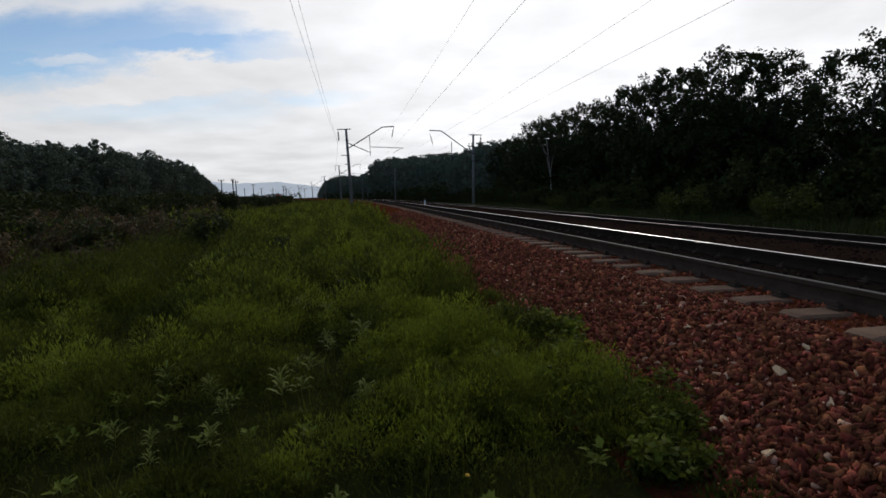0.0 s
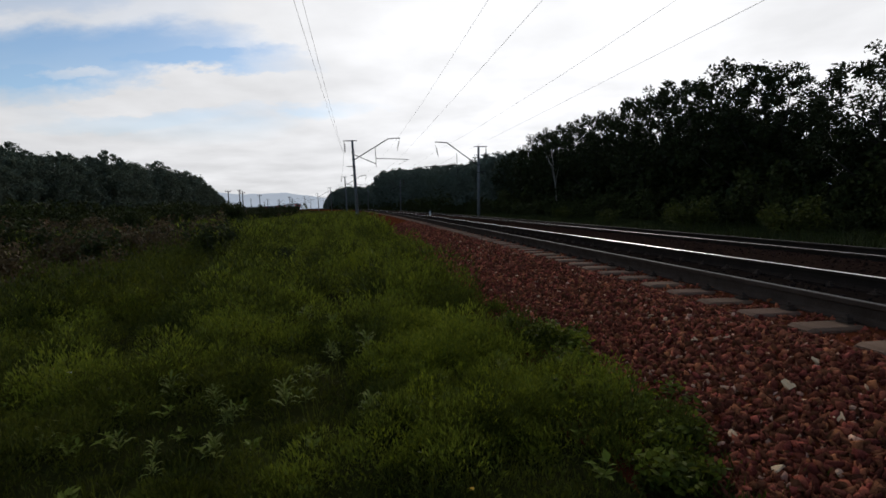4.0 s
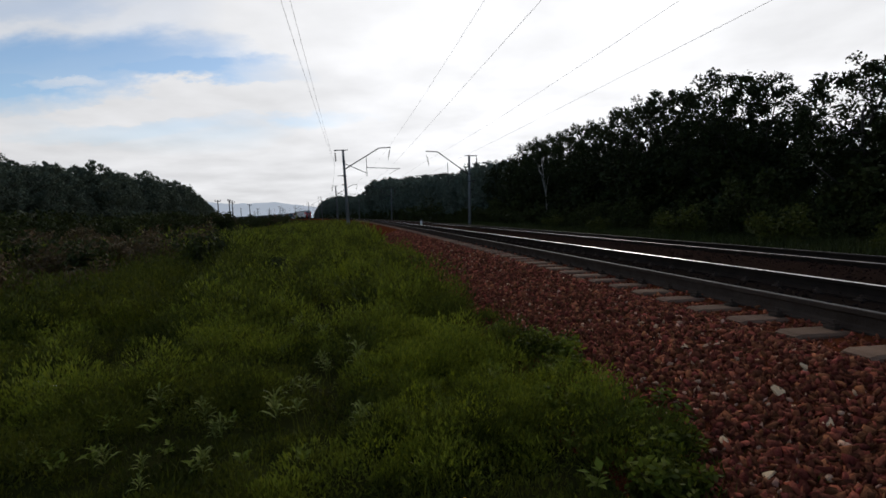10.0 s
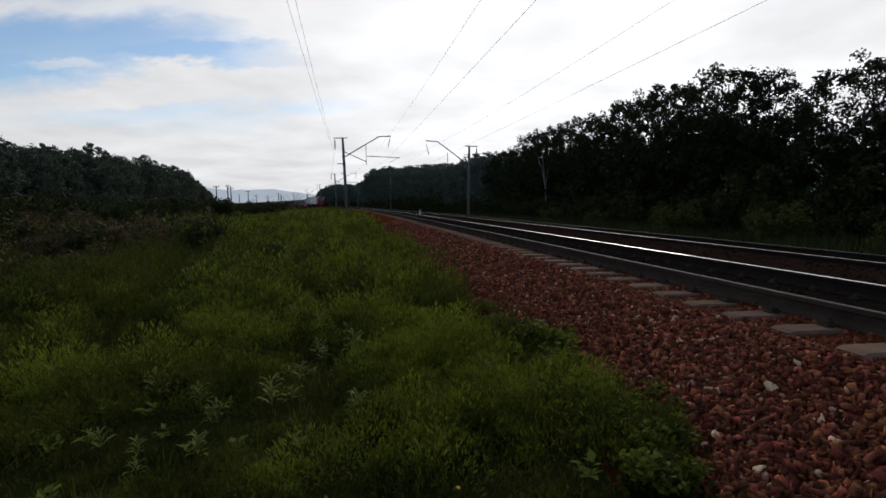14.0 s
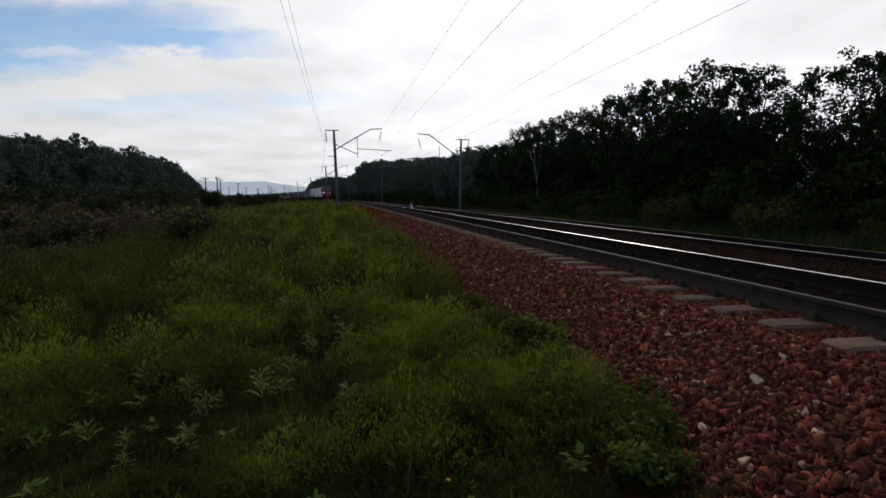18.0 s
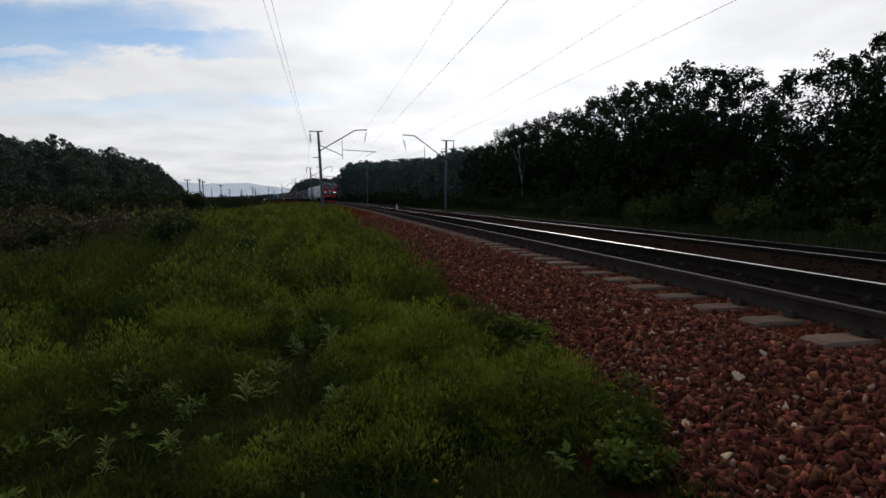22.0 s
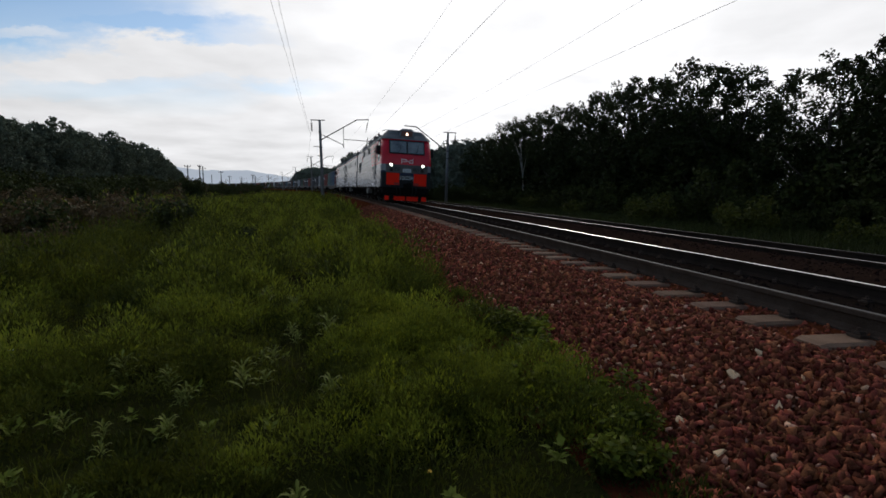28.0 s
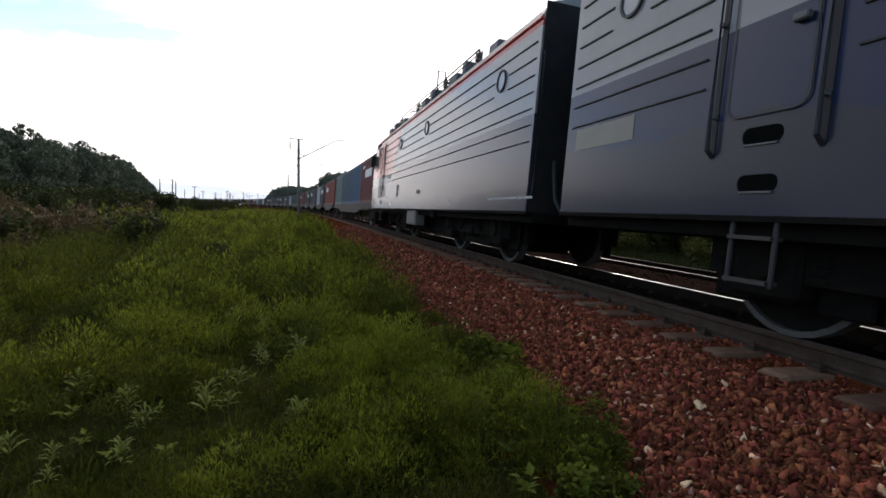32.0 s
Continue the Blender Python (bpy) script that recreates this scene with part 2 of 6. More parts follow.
M["petal_yellow"] = material("yellow_petal", (0.80, 0.45, 0.02), 0.7)
M["hole"] = material("dark_opening", (0.004, 0.004, 0.004), 0.95, 0, (0.006, 0.006, 0.006), 5, 0.3, spec=0.02)
M["weed"] = leafy("weed_leaf", (0.20, 0.215, 0.045), (0.13, 0.145, 0.028), 0.35, 0.3)
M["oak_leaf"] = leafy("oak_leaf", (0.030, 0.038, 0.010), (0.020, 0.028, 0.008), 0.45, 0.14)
# the far wood's green is paled and blued to stand for haze
M["hazed_wood_leaf"] = leafy("hazed_wood_leaf", (0.135, 0.165, 0.130), (0.112, 0.138, 0.105), 0.3, 0.25)
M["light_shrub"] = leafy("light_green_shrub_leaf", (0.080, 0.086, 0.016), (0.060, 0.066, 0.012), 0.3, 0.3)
# haze over the field is mixed into the grove's leaf colour
M["hazed_grove_leaf"] = leafy("hazed_grove_leaf", (0.118, 0.138, 0.095), (0.090, 0.108, 0.070), 0.35, 0.2)
M["shrub_leaf"] = leafy("shrub_leaf", (0.048, 0.056, 0.014), (0.034, 0.040, 0.010), 0.45, 0.2)
M["rust_leaf"] = leafy("reddish_weed", (0.125, 0.070, 0.034), (0.076, 0.064, 0.022), 0.4, 0.15)
M["bark"] = material("bark", (0.07, 0.055, 0.042), 0.95, 0, (0.04, 0.032, 0.026), 6, 0.7, 0.9, 30)
M["dead_wood"] = material("bleached_dead_wood", (0.32, 0.29, 0.25), 0.9, 0, (0.22, 0.19, 0.16), 5, 0.5, 0.5, 40)
M["stone"] = material("reddish_ballast_stone", (0.33, 0.095, 0.046), 0.9, 0, (0.16, 0.047, 0.026), 14, 0.6, 0.5, 90, island=0.5, spec=0.08, few=3.0)
M["stone_ob"] = material("reddish_ballast_piece", (0.33, 0.095, 0.046), 0.9, 0, (0.16, 0.047, 0.026), 14, 0.6, 0.5, 90, obj=0.5, spec=0.12, few=3.0)
M["pale_stone"] = material("pale_stone", (0.92, 0.64, 0.38), 0.9, 0, (0.75, 0.47, 0.25), 12, 0.5, 0.4, 70, spec=0.05)
M["pinkish_stone"] = material("pale_pinkish_stone", (0.72, 0.42, 0.26), 0.9, 0, (0.50, 0.27, 0.17), 12, 0.5, 0.4, 70, island=0.4, spec=0.05)
M["ballast"] = material("ballast_bed", (0.13, 0.036, 0.014), 0.95, 0, (0.07, 0.020, 0.009), 22, 0.7, 1.0, 32, spec=0.0)
# oil stain, with the shade between the rails put into the colour
M["oily_shade_stone"] = material("oil_and_shade_stone", (0.030, 0.020, 0.016), 0.95, 0, (0.016, 0.011, 0.009), 10, 0.6, 0.5, 70, island=0.5, spec=0.0)
M["brown_bed"] = material("dusty_brown_bed", (0.034, 0.019, 0.013), 0.95, 0, (0.020, 0.012, 0.009), 16, 0.6, 0.9, 30, spec=0.0)
M["brown_stone"] = material("dusty_brown_stone", (0.046, 0.025, 0.018), 0.95, 0, (0.026, 0.015, 0.011), 10, 0.6, 0.5, 70, island=0.5, spec=0.0)
# the bed carries the same stain and painted shade
M["oily_shade_bed"] = material("oil_and_shade_bed", (0.020, 0.014, 0.011), 0.95, 0, (0.012, 0.009, 0.007), 16, 0.6, 0.9, 30, spec=0.0)
M["concrete"] = material("sleeper_concrete", (0.215, 0.128, 0.082), 0.95, 0, (0.155, 0.090, 0.058), 7, 0.6, 0.5, 60, obj=0.25, spec=0.1)
M["post_concrete"] = material("post_concrete", (0.22, 0.21, 0.20), 0.9, 0, (0.15, 0.145, 0.14), 2, 0.5, 0.4, 40, spec=0.25)
M["rust"] = material("rail_rust", (0.046, 0.032, 0.024), 0.95, 0.0, (0.080, 0.058, 0.045), 5, 0.6, 0.4, 50, spec=0.0)
# rail rust for the farther rails, with their shaded sides put into the colour
M["shaded_rust"] = material("shaded_rail_rust", (0.026, 0.019, 0.015), 0.95, 0.0, (0.040, 0.029, 0.022), 5, 0.6, 0.4, 50, spec=0.0)
M["polished"] = material("polished_steel", (0.80, 0.75, 0.73), 0.28, 1.0, (0.66, 0.62, 0.60), 3, 0.3)
M["worn_steel"] = material("dull_worn_steel", (0.095, 0.078, 0.068), 0.7, 0.0, (0.08, 0.066, 0.056), 5, 0.5, 0.2, 60, spec=0.25)
M["half_polished"] = material("lightly_used_steel", (0.42, 0.37, 0.34), 0.5, 0.8, (0.30, 0.26, 0.24), 4, 0.4)
M["wheel_rim"] = material("wheel_rim_steel", (0.085, 0.080, 0.076), 0.8, 0.1, (0.06, 0.057, 0.054), 4, 0.4)
M["iron"] = material("dark_iron", (0.035, 0.034, 0.036), 0.7, 0.2, (0.05, 0.042, 0.036), 5, 0.5, 0.2, 40)
# black dusty bogie; deep shade under the body is also put into the colour
M["bogie"] = material("dusty_shaded_bogie", (0.007, 0.0068, 0.0065), 0.9, 0.0, (0.014, 0.012, 0.010), 4, 0.6, 0.4, 30, spec=0.05)
M["black"] = material("black_paint", (0.014, 0.014, 0.015), 0.7, 0, (0.024, 0.023, 0.021), 5, 0.5, spec=0.2)
M["roof_grey"] = material("roof_grey_paint", (0.16, 0.165, 0.165), 0.5, 0, (0.11, 0.11, 0.112), 2, 0.4, 0.1, 30)
# dark edging; on the side ribs the colour stands for groove shade
M["groove"] = material("rubber_and_groove_shade", (0.035, 0.035, 0.04), 0.7, 0, (0.05, 0.05, 0.05), 5, 0.4)
M["red_paint"] = material("red_paint", (0.48, 0.018, 0.022), 0.35, 0, (0.40, 0.016, 0.02), 1.5, 0.3, clear=0.3)
M["signal_red"] = material("bright_red_reflective_paint", (1.0, 0.028, 0.010), 0.6, 0, (0.95, 0.02, 0.006), 2, 0.2, spec=0.1)
M["white_mark"] = material("white_marking_paint", (0.75, 0.75, 0.74), 0.6, 0, (0.6, 0.6, 0.58), 9, 0.3)
M["grey_box"] = material("grey_equipment_paint", (0.13, 0.132, 0.13), 0.6, 0, (0.09, 0.088, 0.083), 2, 0.5, 0.1, 40)
M["handrail"] = material("dark_handrail", (0.022, 0.024, 0.03), 0.6, 0.0, (0.035, 0.035, 0.04), 4, 0.4, spec=0.2)
M["glass"] = material("cab_glass", (0.24, 0.25, 0.225), 0.05, 0, (0.07, 0.075, 0.07), 1.2, 0.4, spec=1.0)
M["insulator"] = material("porcelain_insulator", (0.10, 0.05, 0.035), 0.25, 0, (0.07, 0.035, 0.025), 6, 0.4)
M["wire"] = material("dark_copper_wire", (0.05, 0.045, 0.04), 0.6, 0.5)
M["lamp"] = glowing("headlamp_glass_lit", (1.0, 0.96, 0.9), 6.0)
M["lamp_top"] = glowing("searchlight_lit", (1.0, 0.68, 0.50), 5.0)
# distance haze is put into the hills' pale blue colour and faint glow
M["hill"] = material("hazed_far_hills", (0.30, 0.34, 0.38), 1.0, 0, (0.34, 0.37, 0.40), 0.01, 0.5, spec=0.0)
hill_haze = M["hill"].node_tree.nodes["Principled BSDF"]
hill_haze.inputs["Emission Color"].default_value = (0.36, 0.39, 0.43, 1)
hill_haze.inputs["Emission Strength"].default_value = 0.75
M["wagon_steel"] = material("rusty_wagon_steel", (0.10, 0.075, 0.06), 0.8, 0.1, (0.06, 0.05, 0.045), 2, 0.6, 0.2, 30)


def livery(name, front, line):
    """Section paint: light grey above, darker grey below; a red cab at the front end (+1), the rear end (-1) or none (0)."""
    m = material(name, (0.29, 0.288, 0.290), 0.24, 0, (0.245, 0.245, 0.247), 0.7, 0.4, 0.02, 3.0, clear=0.06, spec=0.28)
    t = m.node_tree
    b = t.nodes["Principled BSDF"]
    base = b.inputs["Base Color"].links[0].from_socket
    c = t.nodes.new("ShaderNodeTexCoord")
    s = t.nodes.new("ShaderNodeSeparateXYZ")
    t.links.new(c.outputs["Object"], s.inputs[0])

    def math_node(op, a, v2, v3=None):
        n = t.nodes.new("ShaderNodeMath")
        n.operation = op
        for i, v in enumerate((a, v2, v3)):
            if v is None:
                continue
            if isinstance(v, (int, float)):
                n.inputs[i].default_value = v
            else:
                t.links.new(v, n.inputs[i])
        return n.outputs[0]

    def over(fac, col, under):
        n = t.nodes.new("ShaderNodeMix")
        n.data_type = "RGBA"
        t.links.new(fac, n.inputs["Factor"])
        t.links.new(under, n.inputs["A"])
        n.inputs["B"].default_value = (*col, 1)
        return n.outputs["Result"]

    y, z = s.outputs["Y"], s.outputs["Z"]
    back = math_node("SUBTRACT", 8.45, math_node("MULTIPLY", y, front if front else 1))     # metres behind the front line
    # top of the dark lower band: lower beside the cab, stepping up by a slanted edge
    if front:
        edge = math_node("MULTIPLY_ADD", math_node("SUBTRACT", back, 4.55), 0.9, 1.95)
        top = math_node("MINIMUM", math_node("MAXIMUM", edge, 1.93), 2.43)
    else:
        top = 2.43
    dark = math_node("LESS_THAN", z, top)
    dirt = t.nodes.new("ShaderNodeTexNoise")
    dirt.inputs["Scale"].default_value, dirt.inputs["Detail"].default_value = 1.2, 6.0
    t.links.new(c.outputs["Object"], dirt.inputs["Vector"])
    col = over(dark, (0.012, 0.023, 0.062), base)
    low_dirt = math_node("MULTIPLY", math_node("LESS_THAN", math_node("MULTIPLY_ADD", dirt.outputs["Fac"], 0.5, z), 1.95), 0.5)
    col = over(low_dirt, (0.034, 0.031, 0.028), col)
    if front:
        reach = math_node("MULTIPLY_ADD", math_node("SUBTRACT", z, 2.36), 0.98, 4.45)
        red = math_node("MULTIPLY", math_node("LESS_THAN", back, reach), math_node("GREATER_THAN", z, 2.31))
        col = over(red, (0.62, 0.016, 0.030), col)
    if line:
        stripe = math_node("MULTIPLY", math_node("GREATER_THAN", z, 3.74), math_node("LESS_THAN", z, 3.84))
        col = over(stripe, (0.42, 0.022, 0.03), col)
    t.links.new(col, b.inputs["Base Color"])
    return m


M["livery_front"] = livery("locomotive_paint_cab_ahead", 1, False)
M["livery_mid"] = livery("locomotive_paint_plain", 0, True)
M["livery_rear"] = livery("locomotive_paint_cab_behind", -1, True)


# ---------------- mesh helpers ----------------
def part(name, bm, mat, parent=None, label="", smooth=False):
    """Link a bmesh as one mesh object, under a thing or a part."""
    me = bpy.data.meshes.new(name)
    bm.normal_update()
    bm.to_mesh(me)
    bm.free()
    for mm in (mat if isinstance(mat, (list, tuple)) else [mat]):
        me.materials.append(mm)
    if smooth:
        me.polygons.foreach_set("use_smooth", [True] * len(me.polygons))
    ob = new(name, me)
    if parent is not None:
        ob.parent = parent
    if label:
        tagged(ob, label)
    return ob


def raw(name, verts, faces, mat, parent=None, label=""):
    me = bpy.data.meshes.new(name)
    me.from_pydata(verts, [], faces)
    for mm in (mat if isinstance(mat, (list, tuple)) else [mat]):
        me.materials.append(mm)
    ob = new(name, me)
    if parent is not None:
        ob.parent = parent
    if label:
        tagged(ob, label)
    return ob


def empty(name, label, category, group="", kind="", m=None):
    ob = new(name)
    ob.empty_display_size = 0.2
    if m is not None:
        ob.matrix_basis = m
    return tagged(ob, label, category, group, kind)


def box(bm, x0, x1, y0, y1, z0, z1, bevel=0.0, m=None):
    r = bmesh.ops.create_cube(bm, size=1.0, matrix=Matrix.Translation(((x0 + x1) / 2, (y0 + y1) / 2, (z0 + z1) / 2)) @ Matrix.Diagonal((abs(x1 - x0), abs(y1 - y0), abs(z1 - z0), 1)))
    if bevel:
        es = list({e for v in r["verts"] for e in v.link_edges})
        out = bmesh.ops.bevel(bm, geom=es, offset=bevel, segments=1, affect="EDGES")
    if m is not None:
        bmesh.ops.transform(bm, matrix=m, verts=r["verts"] if not bevel else bm.verts)
    return bm


def boxed(x0, x1, y0, y1, z0, z1, bevel=0.0):
    return box(bmesh.new(), x0, x1, y0, y1, z0, z1, bevel)


def tube(bm, pts, r, n=6, r1=None):
    """A round bar along a line of points."""
    pts = [Vector(p) for p in pts]
    rings = []
    for i, p in enumerate(pts):
        d = (pts[min(i + 1, len(pts) - 1)] - pts[max(i - 1, 0)]).normalized()
        q = d.to_track_quat("Z", "Y").to_matrix()
        rr = r if r1 is None else r + (r1 - r) * i / max(1, len(pts) - 1)
        rings.append([bm.verts.new(p + q @ Vector((rr * math.cos(2 * math.pi * k / n), rr * math.sin(2 * math.pi * k / n), 0))) for k in range(n)])
    for a, b in zip(rings, rings[1:]):
        for k in range(n):
            bm.faces.new((a[k], a[(k + 1) % n], b[(k + 1) % n], b[k]))
    bm.faces.new(rings[0][::-1])
    bm.faces.new(rings[-1])
    return bm


def tubed(pts, r, n=6, r1=None):
    return tube(bmesh.new(), pts, r, n, r1)


def disc(bm, c, axis, r, depth, n=24):
    """A solid disc round an axis."""
    c, axis = Vector(c), Vector(axis).normalized()
    return tube(bm, [c - axis * depth / 2, c + axis * depth / 2], r, n)


def ring(bm, c, axis, r0, r1, depth, n=28):
    c, axis = Vector(c), Vector(axis).normalized()
    q = axis.to_track_quat("Z", "Y").to_matrix()
    loops = []
    for r, d in ((r0, -1), (r1, -1), (r1, 1), (r0, 1)):
        loops.append([bm.verts.new(c + axis * d * depth / 2 + q @ Vector((r * math.cos(2 * math.pi * k / n), r * math.sin(2 * math.pi * k / n), 0))) for k in range(n)])
    for i in range(4):
        a, b = loops[i], loops[(i + 1) % 4]
        for k in range(n):
            bm.faces.new((a[k], a[(k + 1) % n], b[(k + 1) % n], b[k]))
    return bm


def prism(bm, outline, y0, y1):
    """An outline of (x, z) pushed along y."""
    a = [bm.verts.new((x, y0, z)) for x, z in outline]
    b = [bm.verts.new((x, y1, z)) for x, z in outline]
    n = len(outline)
    for k in range(n):
        bm.faces.new((a[k], a[(k + 1) % n], b[(k + 1) % n], b[k]))
    bm.faces.new(a[::-1])
    bm.faces.new(b)
    bmesh.ops.recalc_face_normals(bm, faces=bm.faces)
    return bm


# ---------------- the line of the railway ----------------
TH0, D0, K1, K2 = radians(-10.19), 3.922, 0.00064, 0.00076
TILT = -0.0427                     # the bed falls to the far side
GAUGE_C = 0.815                    # from the near rail to the middle of the near track
_S = np.arange(-120, 1500.5, 0.5)
_K = K1 + (K2 - K1) * np.clip((_S - 20) / 60, 0, 1)
_i0 = int(np.argmin(abs(_S)))
_H = TH0 - (np.cumsum(_K) * 0.5 - np.cumsum(_K)[_i0] * 0.5)
_X = np.cumsum(np.sin(_H)) * 0.5
_Y = np.cumsum(np.cos(_H)) * 0.5
_X = _X - _X[_i0] + D0 * math.cos(TH0)
_Y = _Y - _Y[_i0] - D0 * math.sin(TH0)


def line(s):
    """Place and heading of the near rail, s metres along it."""
    return float(np.interp(s, _S, _X)), float(np.interp(s, _S, _Y)), float(np.interp(s, _S, _H))


def spot(s, off, z=0.0):
    """A point beside the railway: off metres to the far side of the near rail, z above the ground's datum."""
    x, y, h = line(s)
    return Vector((x + off * math.cos(h), y - off * math.sin(h), z))


def bed(s, off, z=0.0):
    """The same on the sloping track bed."""
    return spot(s, off, z + TILT * off)


def sweep(name, outline, s0, s1, step, mat, parent=None, label="", closed=True, tops=(), flat=False, mids=()):
    """Push an outline of (off, z) along the line."""
    ss = list(np.arange(s0, s1 + 1e-6, step))
    n = len(outline)
    put = spot if flat else bed
    verts = [put(s, o, z) for s in ss for o, z in outline]
    faces, mats = [], []
    for i in range(len(ss) - 1):
        for k in range(n if closed else n - 1):
            a, b = i * n + k, i * n + (k + 1) % n
            faces.append((b, a, a + n, b + n))
            mats.append(1 if k in tops else 2 if k in mids else 0)
    ob = raw(name, verts, faces, mat, parent, label)
    ob.data.polygons.foreach_set("material_index", mats)
    return ob


# ---------------- ground ----------------
def ground_height(s, off):
    """Height of the land beside the line."""
    if off < -2.1:
        d = -2.1 - off
        z = -0.62 - 0.012 * min(d, 8) - 0.45 * max(0, min(1, (d - 7) / 5))
        z += 0.05 * noise.noise(Vector((s * 0.5, off * 0.5, 0))) + 0.09 * noise.noise(Vector((s * 0.13, off * 0.13, 3)))
        if d > 25:
            z += 0.6 * noise.noise(Vector((s * 0.02, off * 0.02, 7))) * min(1, (d - 25) / 40)
        return z
    if off > 8.4:
        d = off - 8.4
        return -1.0 - 0.02 * min(d, 20) + 0.12 * noise.noise(Vector((s * 0.2, off * 0.2, 5)))
    return -0.85


def build_ground():
    # rows across the line, close together near the camera; the far rows reach the horizon
    offs = [-2600, -1500, -800, -400, -220, -130, -90, -65, -50, -40, -32, -26, -21, -17] + [-14 + 0.4 * i for i in range(30)] + [-2.0, -1.2, 3, 8, 8.6, 9.4, 11, 13, 16, 20, 25, 32, 45, 70, 120, 250, 600, 1200, 2200]
    ss = [-119, -90, -60, -40, -25, -15, -9] + [-5 + 0.5 * i for i in range(70)] + [31, 33, 36, 40, 45, 50, 56, 63, 71, 80, 90, 102, 116, 132, 150, 170, 195, 225, 260, 300, 350, 410, 480, 560, 650, 760, 900, 1080]
    verts, faces = [], []
    for s in ss:
        for o in offs:
            verts.append(spot(s, o, ground_height(s, o)))
    n = len(offs)
    for i in range(len(ss) - 1):
        for k in range(n - 1):
            a = i * n + k
            faces.append((a, a + 1, a + n + 1, a + n))
    # a skirt to the horizon behind the last row and behind the camera
    base = len(verts)
    ext = [(-3500, -600), (3500, -600), (3500, 4500), (-3500, 4500)]
    verts += [Vector((x, y, -3.0)) for x, y in ext]
    faces.append((base, base + 1, base + 2, base + 3))
    g = raw("ground", verts, faces, M["soil_grass"])
    g.data.polygons.foreach_set("use_smooth", [True] * len(g.data.polygons))
    tagged(g, "rough grassy ground along the railway embankment", "ground", kind="structure")


build_ground()


# ---------------- track ----------------
ballast = sweep("ballast_bed", [(-3.05, -0.90), (-2.75, -0.735), (-2.1, -0.64), (-1.5, -0.44), (-0.95, -0.262), (-0.66, -0.240), (-0.14, -0.222), (-0.055, -0.176), (0.10, -0.178), (1.5, -0.178), (2.3, -0.17), (2.9, -0.09), (3.9, -0.075), (4.22, -0.10), (6.0, -0.178), (6.9, -0.22), (8.5, -0.78)],
                -60, 700, 1.0, [M["ballast"], M["oily_shade_bed"], M["brown_bed"]], label="", closed=False, tops=(7, 8, 9, 13), mids=(10, 11, 12))
tagged(ballast, "reddish crushed stone ballast under two railway tracks", "ballast", kind="structure")

RAIL = [(-0.075, -0.18), (-0.075, -0.165), (-0.02, -0.15), (-0.009, -0.13), (-0.009, -0.055), (-0.037, -0.045), (-0.037, -0.012), (-0.031, -0.004), (-0.016, 0.0), (0.016, 0.0), (0.031, -0.004), (0.037, -0.012), (0.037, -0.045), (0.009, -0.055), (0.009, -0.13), (0.02, -0.15), (0.075, -0.165), (0.075, -0.18)]


def sleeper_mesh():
    bm = bmesh.new()
    # outline across the width, along the length in three heights
    rows = []
    for x, zt, w in ((-1.37, -0.215, 0.115), (-1.32, -0.195, 0.125), (-0.55, -0.185, 0.13), (-0.30, -0.235, 0.11), (0.30, -0.235, 0.11), (0.55, -0.185, 0.13), (1.32, -0.195, 0.125), (1.37, -0.215, 0.115)):
        rows.append([bm.verts.new((x, y, z)) for y, z in ((-w - 0.02, -0.40), (-w, zt - 0.02), (-w + 0.025, zt), (w - 0.025, zt), (w, zt - 0.02), (w + 0.02, -0.40))])
    for a, b in zip(rows, rows[1:]):
        for k in range(5):
            bm.faces.new((a[k], b[k], b[k + 1], a[k + 1]))
    bm.faces.new(rows[0])
    bm.faces.new(rows[-1][::-1])
    bmesh.ops.recalc_face_normals(bm, faces=bm.faces)
    me = bpy.data.meshes.new("sleeper")
    bm.to_mesh(me)
    bm.free()
    me.materials.append(M["concrete"])
    return me


def fastening_mesh():
    bm = bmesh.new()
    box(bm, -0.16, -0.078, -0.05, 0.05, -0.185, -0.162)
    box(bm, -0.14, -0.085, -0.03, 0.03, -0.157, -0.138)
    tube(bm, [(-0.112, 0, -0.14), (-0.112, 0, -0.112)], 0.014, 6)
    box(bm, 0.078, 0.17, -0.06, 0.06, -0.185, -0.155)
    box(bm, 0.085, 0.15, -0.03, 0.03, -0.157, -0.125)
    me = bpy.data.meshes.new("fastening")
    bm.to_mesh(me)
    bm.free()
    me.materials.append(M["rust"])
    return me


SLEEPER, FASTENING = sleeper_mesh(), fastening_mesh()


def frame_on_bed(s, off):
    x, y, h = line(s)
    e = Vector((math.cos(h), -math.sin(h), TILT)).normalized()
    f = Vector((math.sin(h), math.cos(h), 0))
    u = e.cross(f).normalized()
    p = bed(s, off)
    return Matrix(((e.x, f.x, u.x, p.x), (e.y, f.y, u.y, p.y), (e.z, f.z, u.z, p.z), (0, 0, 0, 1)))


